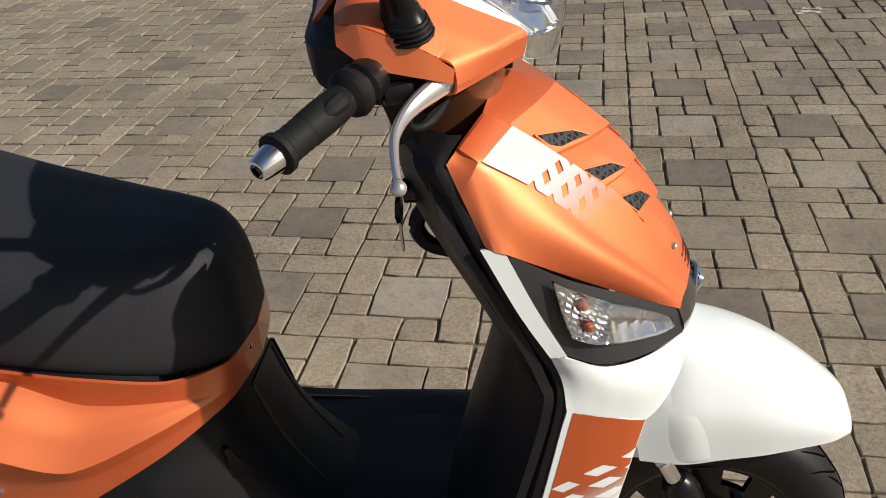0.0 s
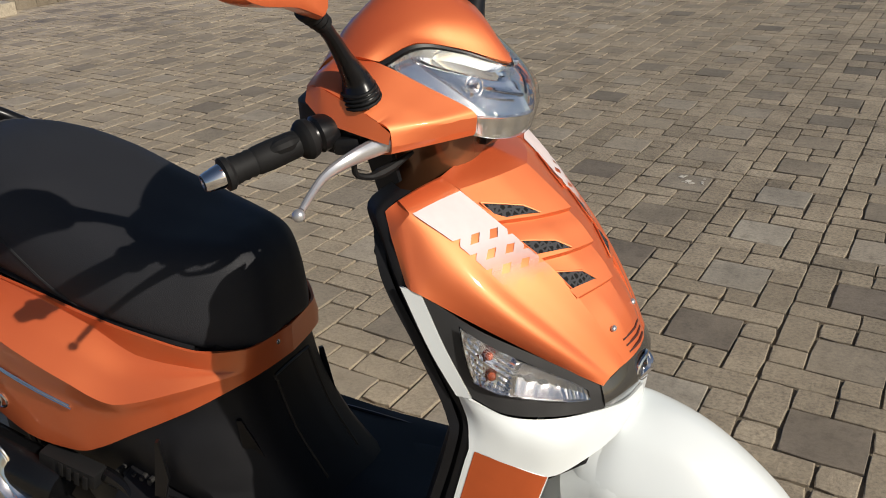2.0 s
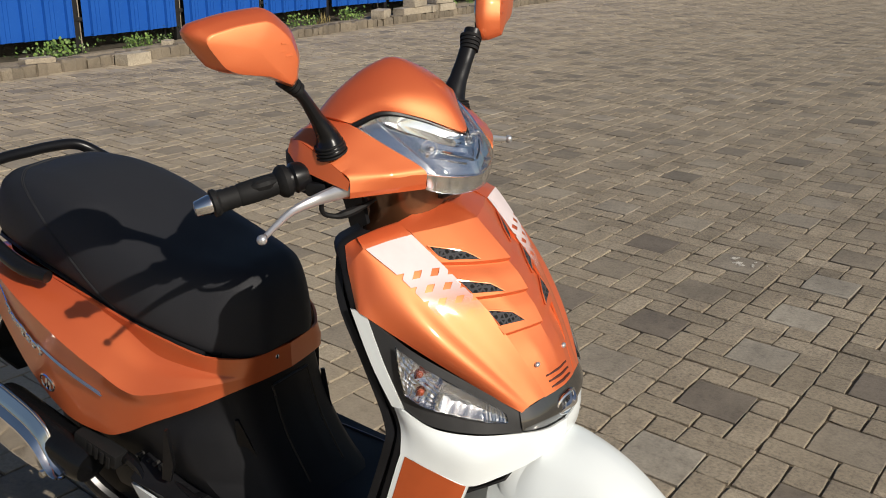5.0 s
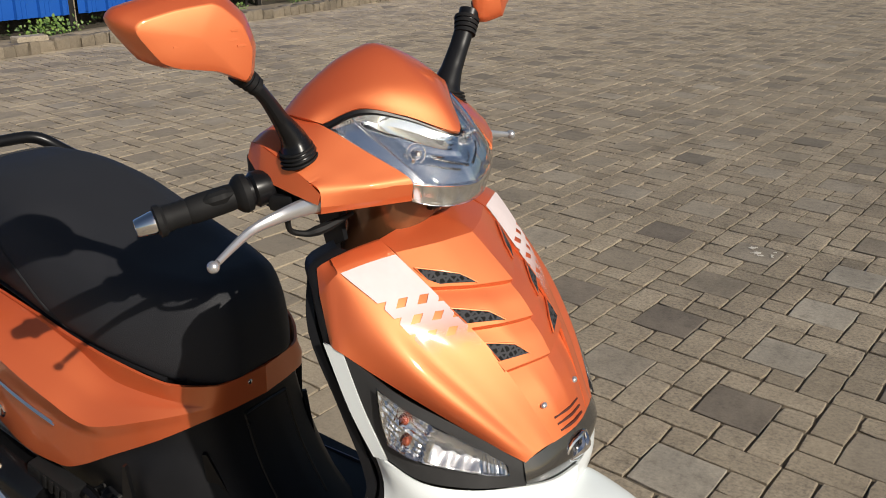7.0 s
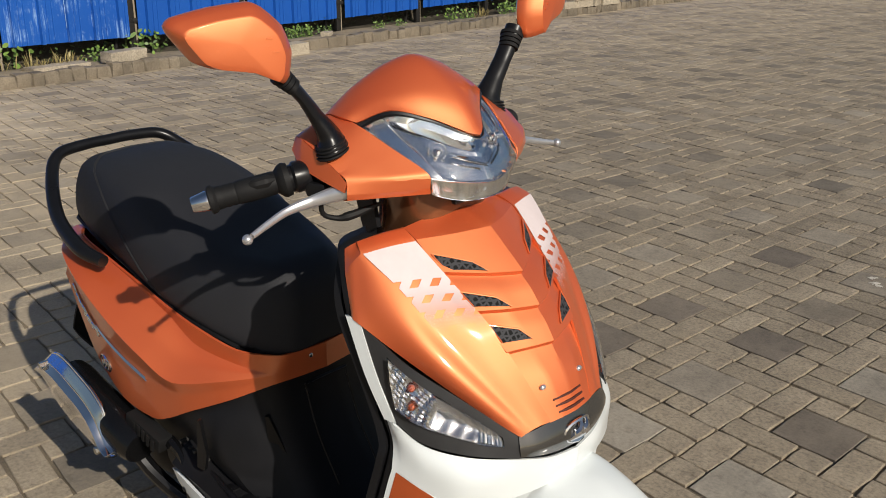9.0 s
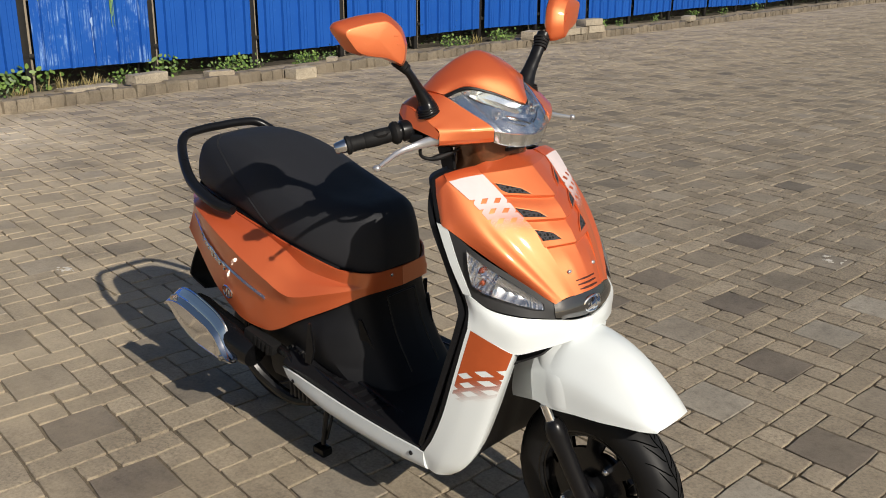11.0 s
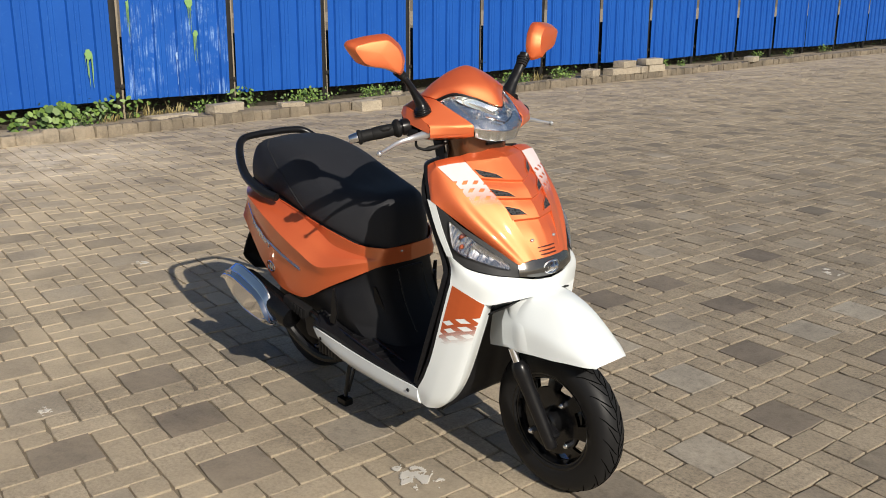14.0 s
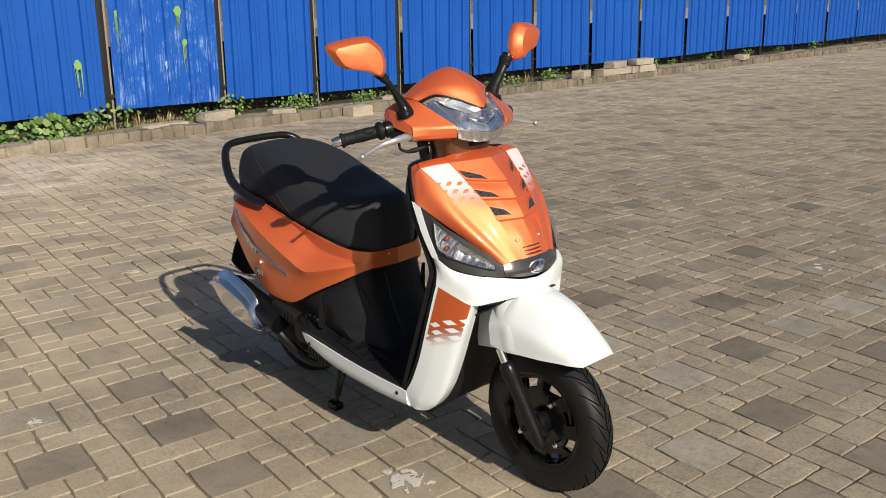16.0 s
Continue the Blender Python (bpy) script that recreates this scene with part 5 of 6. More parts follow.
tyre, rim = wheel(WX, True)
for k in range(4):
    q = radians((54, 143, 218, 324)[k])
    bm = bm_new()
    px, pz = WX + 0.082 * math.cos(q), WR + 0.082 * math.sin(q)
    tube(bm, [(px, -0.026, pz), (px, -0.044, pz)], 0.0095, 6, 1)
    ball(bm, (px, -0.045, pz), 0.0085, (1, 0.9, 1), 8)
    part("wheel_nut", bm, chrome, rim, "bright wheel nut")
bm = bm_new()
tube(bm, [(WX + 0.052, -0.016, WR - 0.112), (WX + 0.060, -0.040, WR - 0.100)], 0.004, 8, 1)
part("valve", bm, rubber, rim)


def fork(bm):
    top, low = np.array((-0.012, -0.109, 0.402)), np.array((0.088, -0.078, 0.170))
    d = (low - top) / np.linalg.norm(low - top)
    tube(bm, [top, top + d * 0.012, top + d * 0.035, top + d * 0.075, low - d * 0.02, low, low + d * 0.008], [0.016, 0.023, 0.025, 0.021, 0.0185, 0.018, 0.011], 16, 2)
    box(bm, (WX + 0.02, -0.066, WR - 0.006), (0.07, 0.028, 0.035), 0.008, (0, 35, 0))


def stanchion(bm):
    tube(bm, [(-0.028, -0.112, 0.436), (-0.012, -0.109, 0.400)], 0.0125, 12, 1)


both("fork_leg", fork, gloss_black, scooter, "black telescopic fork leg")
both("stanchion", stanchion, chrome, scooter, "chrome fork stanchion")
# dark wheel arch behind the front wheel
bm = bm_new()
grid(bm, surf(whole([[(-0.03, -0.12, 0.56), (-0.03, -0.06, 0.57), (-0.03, 0, 0.57)], [(-0.12, -0.16, 0.50), (-0.14, -0.06, 0.50), (-0.14, 0, 0.50)], [(-0.17, -0.18, 0.38), (-0.19, -0.06, 0.38), (-0.19, 0, 0.38)], [(-0.22, -0.19, 0.22), (-0.24, -0.06, 0.22), (-0.24, 0, 0.22)], [(-0.30, -0.18, 0.19), (-0.30, -0.06, 0.19), (-0.30, 0, 0.19)]]), 4, 4))
part("wheel_arch", bm, black_plastic, scooter, thick=0.004)

# ---- rear wheel, engine, silencer, stand
RX = -1.165
tyre2, rim2 = wheel(RX, False)
for o in (tyre2, rim2):
    o.location = (0, 0.0, 0)
bm = bm_new()
box(bm, (-0.98, 0.03, 0.26), (0.34, 0.22, 0.15), 0.04)
engine = part("crankcase", bm, engine_grey, scooter, "dusty alloy engine casing")
bm = bm_new()
box(bm, (-0.90, -0.09, 0.27), (0.20, 0.16, 0.12), 0.03)
part("cylinder", bm, engine_grey, engine)
bm = bm_new()
ball(bm, (-1.03, -0.12, 0.24), 0.085, (1, 0.7, 1), 10)
part("fan_cover", bm, black_plastic, engine, "black fan cover")
for k in range(6):
    bm = bm_new()
    box(bm, (-0.86 + 0.018 * k, -0.10, 0.27), (0.008, 0.19, 0.15), 0.002)
    part("cooling_fin", bm, engine_grey, engine)
bm = bm_new()
tube(bm, [(-0.74, -0.10, 0.20), (-0.86, -0.17, 0.17), (-0.95, -0.21, 0.22), (-1.02, -0.235, 0.30)], 0.017, 10, 5)
part("exhaust_pipe", bm, black_metal, scooter)
SIL_A, SIL_B = np.array((-0.965, -0.232, 0.305)), np.array((-1.235, -0.250, 0.385))
bm = bm_new()
tube(bm, [SIL_A, SIL_A * 0.94 + SIL_B * 0.06, SIL_A * 0.1 + SIL_B * 0.9, SIL_B], [0.028, 0.046, 0.046, 0.034], 24, 3)
silencer = part("silencer", bm, black_metal, scooter, "black silencer can")
ax_d = (SIL_B - SIL_A) / np.linalg.norm(SIL_B - SIL_A)
ax_o = np.array((0.0, -1.0, 0.0)) - ax_d * np.dot((0, -1, 0), ax_d)
ax_o = ax_o / np.linalg.norm(ax_o)
ax_u = np.cross(ax_o, ax_d)
ax_u = ax_u if ax_u[2] > 0 else -ax_u


def heat_shield(bm):
    """A pressed chrome plate: a bright upper bevel, a fold, a flat lower face; rounded tail, a tongue in front."""
    top = np.array([(-0.998, 0.297), (-1.014, 0.310), (-1.028, 0.332), (-1.039, 0.358), (-1.050, 0.382), (-1.085, 0.407), (-1.140, 0.425), (-1.210, 0.442), (-1.262, 0.438), (-1.300, 0.416), (-1.324, 0.386)])
    low = np.array([(-1.004, 0.280), (-1.030, 0.268), (-1.058, 0.265), (-1.088, 0.266), (-1.122, 0.268), (-1.165, 0.274), (-1.210, 0.282), (-1.255, 0.298), (-1.290, 0.320), (-1.315, 0.348), (-1.327, 0.372)])
    rows = []
    for (x0, z0), (x1, z1) in zip(top, low):
        m = lambda k: (x0 + (x1 - x0) * k, z0 + (z1 - z0) * k)
        rows.append([(m(f)[0], y, m(f)[1]) for f, y in ((0.0, -0.264), (0.03, -0.270), (0.16, -0.283), (0.18, -0.2845), (0.19, -0.284), (0.28, -0.297), (0.30, -0.298), (0.92, -0.280), (1.0, -0.272))])
    grid(bm, surf(rows, 3, 5, 0.0, 0.8))


bm = bm_new()
heat_shield(bm)
hs = part("heat_shield", bm, chrome, silencer, "polished chrome heat shield", thick=0.003, angle=18)
bm = bm_new()
tube(bm, [(-1.000, -0.266, 0.298), (-1.016, -0.266, 0.311), (-1.030, -0.266, 0.333), (-1.041, -0.266, 0.358), (-1.052, -0.266, 0.382), (-1.087, -0.266, 0.406), (-1.140, -0.266, 0.424), (-1.210, -0.266, 0.441), (-1.260, -0.266, 0.437), (-1.297, -0.268, 0.415)], 0.0035, 8, 4)
tube(bm, [(-1.006, -0.273, 0.281), (-1.032, -0.2735, 0.270), (-1.088, -0.2735, 0.267), (-1.165, -0.2735, 0.275), (-1.210, -0.2735, 0.283), (-1.255, -0.2735, 0.299), (-1.290, -0.2735, 0.321)], 0.003, 8, 4)
part("shield_rim", bm, chrome, hs, "rolled chrome rim")
for x, z in ((-1.272, 0.414), (-1.040, 0.290)):
    bm = bm_new()
    tube(bm, [(x, -0.270, z), (x, -0.302, z)], 0.0085, 6, 1)
    part("shield_bolt", bm, steel, silencer, "shield bolt")


def stand_leg(bm):
    tube(bm, [(-0.80, -0.085, 0.23), (-0.805, -0.115, 0.13), (-0.80, -0.14, 0.035)], 0.0075, 8, 4)
    tube(bm, [(-0.775, -0.08, 0.23), (-0.785, -0.105, 0.14), (-0.795, -0.13, 0.05)], 0.0045, 8, 4)
    box(bm, (-0.80, -0.145, 0.020), (0.05, 0.035, 0.025), 0.006)


both("stand_leg", stand_leg, black_metal, scooter, "black centre stand leg")


def foot_peg(bm):
    box(bm, (-0.935, -0.222, 0.352), (0.120, 0.036, 0.034), 0.006, (0, 14, 5))


def peg_arm(bm):
    tube(bm, [(-0.885, -0.205, 0.338), (-0.86, -0.205, 0.334), (-0.83, -0.208, 0.325), (-0.81, -0.215, 0.315)], [0.014, 0.013, 0.010, 0.009], 8, 2)


pegs = both("foot_peg", foot_peg, rubber, scooter, "folded black rubber pillion peg")
for side in (0, 1):
    bm = bm_new()
    peg_arm(bm)
    if side:
        mirror_y(bm)
    part("peg_arm", bm, black_metal, pegs[side])
    for k in range(6):
        bm = bm_new()
        box(bm, (-0.980 + 0.018 * k, -0.241, 0.363 - 0.0044 * k), (0.009, 0.004, 0.028), 0.001, (0, 14, 5))
        if side:
            mirror_y(bm)
        part("peg_rib", bm, rubber, pegs[side])

# ---- handlebar unit


def rear_cover(bm):
    loops = []
    for x, w, z0, z1 in ((-0.275, 0.16, 0.990, 1.020), (-0.30, 0.195, 0.985, 1.050), (-0.35, 0.195, 0.985, 1.062), (-0.395, 0.175, 1.0, 1.060), (-0.415, 0.13, 1.02, 1.058)):
        loops.append([(x, -w, z0 + 0.01), (x, -w * 0.6, z0 - 0.01), (x, w * 0.6, z0 - 0.01), (x, w, z0 + 0.01), (x, w, z1 - 0.012), (x, w * 0.7, z1), (x, -w * 0.7, z1), (x, -w, z1 - 0.012)])
    loft(bm, interp(np.array(loops), 3, 1.0))


bm = bm_new()
rear_cover(bm)
bars = part("handlebar", bm, black_plastic, scooter, "handlebar with a black rear cover")
VISOR = [
    [(-0.300, -0.130, 1.092), (-0.268, -0.095, 1.108), (-0.228, -0.050, 1.094), (-0.181, 0.0, 1.068)],
    [(-0.324, -0.140, 1.098), (-0.306, -0.100, 1.122), (-0.262, -0.053, 1.131), (-0.232, 0.0, 1.126)],
    [(-0.366, -0.134, 1.094), (-0.354, -0.092, 1.128), (-0.332, -0.046, 1.157), (-0.318, 0.0, 1.170)],
    [(-0.404, -0.124, 1.058), (-0.392, -0.088, 1.095), (-0.384, -0.044, 1.124), (-0.378, 0.0, 1.136)],
]
bm = bm_new()
grid(bm, surf(whole(VISOR), 6, 6, 0.7, 1.0))
part("visor", bm, orange, bars, "orange headlamp visor", thick=0.005)


def cowl(bm):
    up = [
        [(-0.372, -0.126, 1.088), (-0.371, -0.165, 1.080), (-0.367, -0.190, 1.073)],
        [(-0.350, -0.134, 1.098), (-0.347, -0.172, 1.086), (-0.344, -0.197, 1.074)],
        [(-0.298, -0.132, 1.090), (-0.296, -0.168, 1.069), (-0.298, -0.197, 1.054)],
        [(-0.242, -0.115, 1.060), (-0.255, -0.158, 1.048), (-0.275, -0.194, 1.040)],
        [(-0.207, -0.101, 1.0395), (-0.232, -0.150, 1.0355), (-0.263, -0.192, 1.0335)],
        [(-0.192, -0.096, 1.0295), (-0.222, -0.147, 1.0290), (-0.258, -0.191, 1.0290)],
        [(-0.188, -0.094, 1.0230), (-0.219, -0.145, 1.0240), (-0.256, -0.191, 1.0245)],
    ]
    grid(bm, surf(up, 5, 6, 0.3, 0.9))
    low = [
        [(-0.188, -0.094, 1.0230), (-0.219, -0.145, 1.0240), (-0.256, -0.191, 1.0245)],
        [(-0.191, -0.093, 1.008), (-0.222, -0.145, 1.008), (-0.255, -0.193, 1.009)],
        [(-0.196, -0.088, 0.998), (-0.228, -0.141, 0.999), (-0.258, -0.191, 1.000)],
        [(-0.240, -0.075, 0.986), (-0.266, -0.125, 0.987), (-0.288, -0.174, 0.990)],
    ]
    grid(bm, surf(low, 5, 4, 0.2, 0.3))
    side = [
        [(-0.256, -0.191, 1.0245), (-0.275, -0.194, 1.040), (-0.298, -0.197, 1.054), (-0.344, -0.197, 1.074), (-0.367, -0.190, 1.073)],
        [(-0.258, -0.194, 1.011), (-0.280, -0.200, 1.0185), (-0.305, -0.204, 1.026), (-0.336, -0.208, 1.036), (-0.366, -0.199, 1.056)],
    ]
    grid(bm, surf(side, 5, 2, 0.5, 0.8))
    bmesh.ops.remove_doubles(bm, verts=bm.verts[:], dist=0.0012)


both("cowl", cowl, orange, bars, "orange handlebar cowl", thick=0.003, angle=14)


bm = bm_new()
loops = []
for x, w, z0, z1 in ((-0.370, 0.105, 1.03, 1.120), (-0.392, 0.105, 1.03, 1.100), (-0.418, 0.09, 1.03, 1.07)):
    loops.append([(x, -w, z0), (x, w, z0), (x, w, z1 - 0.03), (x, w * 0.6, z1), (x, -w * 0.6, z1), (x, -w, z1 - 0.03)])
loft(bm, interp(np.array(loops), 3, 1.0))
part("dashboard", bm, black_plastic, bars, "black instrument housing")

# headlamp: reflector bowl, dividing chrome, clear shell
LAMP = [
    [(-0.297, -0.127, 1.086), (-0.265, -0.092, 1.102), (-0.222, -0.047, 1.087), (-0.177, 0.0, 1.063)],
    [(-0.262, -0.116, 1.066), (-0.228, -0.088, 1.073), (-0.186, -0.046, 1.062), (-0.154, 0.0, 1.046)],
    [(-0.222, -0.104, 1.043), (-0.190, -0.078, 1.042), (-0.162, -0.044, 1.036), (-0.147, 0.0, 1.029)],
    [(-0.189, -0.093, 1.023), (-0.172, -0.071, 1.018), (-0.157, -0.041, 1.012), (-0.148, 0.0, 1.008)],
    [(-0.195, -0.080, 0.993), (-0.179, -0.062, 0.986), (-0.165, -0.036, 0.981), (-0.159, 0.0, 0.980)],
]
LG = surf(whole(LAMP), 6, 6, 0.9, 0.45)


def lamp_at(a, b, back):
    """A place behind the lamp's face: shares across and down, sunk by back."""
    i, j = b * (LG.shape[0] - 1), a * (LG.shape[1] - 1)
    i0, j0 = min(int(i), LG.shape[0] - 2), min(int(j), LG.shape[1] - 2)
    fi, fj = i - i0, j - j0
    p = (LG[i0, j0] * (1 - fi) + LG[i0 + 1, j0] * fi) * (1 - fj) + (LG[i0, j0 + 1] * (1 - fi) + LG[i0 + 1, j0 + 1] * fi) * fj
    return p + np.array((-back, 0, -0.1 * back))


bm = bm_new()
grid(bm, LG)
headlamp = part("headlamp", bm, clear_lens, scooter, "clear faceted headlamp lens", thick=0.0025)
headlamp.visible_shadow = False


def bowl_depth(a, b):
    """How deep the metallised reflector lies: side pockets, flat side panels, two main bowls parted by a rib, a shallow lower bezel."""
    q = abs(2 * a - 1)
    edge = min(1.0, 12 * b, 12 * (1 - b), 9 * (1 - q))
    if b > 0.77:
        return 0.005 + 0.005 * edge * (0.5 + 0.5 * math.cos(44 * a))
    if q > 0.72:
        return 0.006 + edge * (0.012 - 0.012 * b)
    if q > 0.48:
        return 0.006 + edge * (0.016 + 0.030 * (0.72 - q) - 0.018 * b)
    deep = 0.026 if b < 0.36 else 0.026 - 0.050 * (b - 0.36)
    return 0.006 + edge * (deep - 0.006 * max(0.0, 1 - q / 0.03))


bm = bm_new()
grid(bm, np.array([[lamp_at(a, b, bowl_depth(a, b)) for a in np.linspace(0, 1, 81)] for b in np.linspace(0, 1, 49)]))
part("bowl", bm, smooth_reflector, headlamp, "metallised headlamp reflector", angle=24)
for sgn in (-1, 1):
    c0 = np.array(lamp_at(0.5 + 0.245 * sgn, 0.38, 0.016))
    bm = bm_new()
    n0 = Vector((0.80, 0.50 * sgn, 0.20)).normalized()
    a0 = np.array(n0.cross(Vector((0, 0, 1))).normalized())
    b0 = np.array(Vector(a0).cross(n0))
    for rad, wire in ((0.0130, 0.0009), (0.0075, 0.0008)):
        tube(bm, [c0 + rad * (math.cos(q) * a0 + math.sin(q) * b0) for q in np.linspace(0, 2 * math.pi, 28)], wire, 6, 1)
    tube(bm, [c0 - np.array(n0) * 0.010, c0 + np.array(n0) * 0.006, c0 + np.array(n0) * 0.010], [0.0050, 0.0045, 0.0022], 10, 2)
    part("lamp_ring", bm, chrome, headlamp, "chrome bulb holder")


def lamp_line(pts, back):
    """A line on the lamp's face, sunk by back; pts in shares (across, down)."""
    return [lamp_at(a, b, back) for a, b in pts]


for sgn in (-1, 1):
    bm = bm_new()
    tube(bm, lamp_line([(0.5 + sgn * 0.19, 0.42), (0.5 + sgn * 0.11, 0.45), (0.5 + sgn * 0.02, 0.49)], 0.015), [0.0012, 0.0017, 0.0020], 8, 3)
    part("bulb_hood", bm, dark_chrome, headlamp, "dark bulb hood")
for pts, back, r in (([(0.13, 0.03), (0.14, 0.35), (0.15, 0.74)], 0.009, 0.0010), ([(0.87, 0.03), (0.86, 0.35), (0.85, 0.74)], 0.009, 0.0010), ([(0.03, 0.76), (0.25, 0.765), (0.5, 0.77), (0.75, 0.765), (0.97, 0.76)], 0.0045, 0.0011), ([(0.008, 0.06), (0.008, 0.35), (0.010, 0.74)], 0.003, 0.0016), ([(0.992, 0.06), (0.992, 0.35), (0.990, 0.74)], 0.003, 0.0016)):
    bm = bm_new()
    tube(bm, lamp_line(pts, back), r, 6, 4)
    part("reflector_edge", bm, chrome, headlamp)
for sgn in (0, 1):
    for k in range(11):
        w = k / 10
        a = np.array(lamp_at(0.045 + 0.12 * w, 0.05 + 0.015 * w, 0.006))
        bm = bm_new()
        tube(bm, [a, a + np.array((0.003, -0.002, -0.005))], 0.0009, 6, 1)
        if sgn:
            mirror_y(bm)
        part("pilot_rib", bm, chrome, headlamp)
bm = bm_new()
up = [(-0.304, -0.132, 1.085), (-0.267, -0.094, 1.1045), (-0.226, -0.049, 1.0905), (-0.180, 0.0, 1.065)]
tube(bm, up + [(x, -y, z) for x, y, z in reversed(up[:-1])], [0.0050, 0.0046, 0.0025, 0.0012, 0.0025, 0.0046, 0.0050], 6, 6)
part("lamp_gasket", bm, gloss_black, bars)

# steering neck below the cowl
bm = bm_new()
loops = []
for z, x, rx_, ry_ in ((0.900, -0.290, 0.070, 0.086), (0.940, -0.283, 0.066, 0.084), (0.992, -0.275, 0.062, 0.092)):
    loops.append([(x + rx_ * math.copysign(abs(math.cos(q)) ** 0.7, math.cos(q)), ry_ * math.copysign(abs(math.sin(q)) ** 0.7, math.sin(q)), z) for q in np.linspace(0, 2 * math.pi, 32, endpoint=False)])
loft(bm, loops)
part("steering_neck", bm, neck_reflection, scooter, "glossy steering neck cover with a brown reflection in its colour")


def neck_bracket(bm):
    plate(bm, [(-0.356, -0.090, 0.975), (-0.314, -0.092, 0.980), (-0.300, -0.094, 0.925), (-0.334, -0.092, 0.905)], (0, -1, 0), 0.008)


both("neck_bracket", neck_bracket, black_plastic, scooter)
bm = bm_new()
box(bm, (-0.222, 0.005, 0.966), (0.030, 0.060, 0.010), 0.003)
part("neck_stop", bm, black_plastic, scooter)
bm = bm_new()
tube(bm, [(-0.300, -0.205, 1.000), (-0.304, -0.200, 0.972), (-0.296, -0.182, 0.962), (-0.288, -0.168, 0.963), (-0.280, -0.150, 0.967), (-0.268, -0.118, 0.976)], [0.0035, 0.0038, 0.0042, 0.0072, 0.0066, 0.0026], 8, 5)
part("brake_cable", bm, rubber, bars, "black brake cable with rubber boot")

# grips, levers
A, E_ = np.array((-0.350, -0.225, 1.020)), np.array((-0.418, -0.345, 0.996))
gd = (E_ - A) / np.linalg.norm(E_ - A)


def fix_tube(bm, pr, n_=18):
    pts = np.array([A + gd * s for s, r in pr])
    side = np.cross(gd, (0, 0, 1))
    side /= np.linalg.norm(side)
    up_ = np.cross(side, gd)
    loft(bm, [[p + r * (math.cos(q) * side + math.sin(q) * up_) for q in np.linspace(0, 2 * math.pi, n_, endpoint=False)] for p, (s, r) in zip(pts, pr)])


def grip2(bm):
    fix_tube(bm, [(-0.004, 0.0), (-0.004, 0.0235), (0.004, 0.0255), (0.009, 0.0235), (0.011, 0.022), (0.016, 0.0165), (0.022, 0.0172), (0.050, 0.0178), (0.070, 0.0172), (0.074, 0.0158), (0.078, 0.0170), (0.083, 0.0158), (0.087, 0.0170), (0.092, 0.0158), (0.096, 0.0170), (0.102, 0.0170), (0.106, 0.0205), (0.112, 0.0205), (0.114, 0.016), (0.114, 0.0)])


def grip_pad(bm):
    pts = [A + gd * s for s in (0.022, 0.036, 0.052, 0.066)]
    tube(bm, [p + np.array((0.011, 0, 0.009)) for p in pts], [0.004, 0.0105, 0.0095, 0.003], 10, 4)


def bar_end(bm):
    fix_tube(bm, [(0.110, 0.0), (0.110, 0.0140), (0.114, 0.0148), (0.118, 0.0145), (0.136, 0.0112), (0.138, 0.0100), (0.138, 0.0075), (0.131, 0.007), (0.131, 0.0)], 22)


def bar_bolt(bm):
    fix_tube(bm, [(0.130, 0.0), (0.130, 0.0045), (0.135, 0.0045), (0.135, 0.0)], 6)


def switchgear(bm):
    c = A - gd * 0.020
    fix_tube(bm, [(-0.034, 0.0), (-0.034, 0.019), (-0.026, 0.022), (-0.012, 0.0235), (-0.008, 0.020), (-0.003, 0.020), (-0.003, 0.0)])
    box(bm, tuple(c + np.array((0.026, 0.012, -0.016))), (0.032, 0.028, 0.022), 0.006, (0, 0, 25))


both("grip", grip2, rubber, bars, "ribbed black rubber grip")
both("grip_pad", grip_pad, rubber, bars)
both("bar_end", bar_end, chrome, bars, "chrome bar end weight")
both("bar_end_bolt", bar_bolt, black_metal, bars)
both("switch_housing", switchgear, gloss_black, bars, "black switch housing")


def lever(bm):
    pts = [(-0.262, -0.182, 1.010), (-0.280, -0.196, 1.005), (-0.300, -0.224, 0.996), (-0.308, -0.260, 0.989), (-0.305, -0.295, 0.980), (-0.299, -0.325, 0.973)]
    tube(bm, pts, [0.011, 0.0115, 0.0085, 0.0062, 0.0054, 0.0044], 12, 5, flat=0.8)
    ball(bm, (-0.297, -0.334, 0.971), 0.0075, (1, 1, 1), 10)


both("brake_lever", lever, alloy, bars, "silver alloy brake lever with ball end")


# ---- mirrors
def strap(bm, pts, wide, thin, axis):
    """A flattened bar: its broad side lies along axis."""
    pts = interp(pts, 6, 1.0)
    k = np.linspace(0, 1, len(pts))
    wd, tn = np.interp(k, np.linspace(0, 1, len(wide)), wide), np.interp(k, np.linspace(0, 1, len(thin)), thin)
    loops = []
    for i, p in enumerate(pts):
        d = pts[min(i + 1, len(pts) - 1)] - pts[max(i - 1, 0)]
        d = d / np.linalg.norm(d)
        a = np.asarray(axis) - d * np.dot(axis, d)
        a = a / np.linalg.norm(a)
        b = np.cross(d, a)
        loops.append([p + wd[i] * math.cos(q) * a + tn[i] * math.sin(q) * b for q in np.linspace(0, 2 * math.pi, 16, endpoint=False)])
    loft(bm, loops)


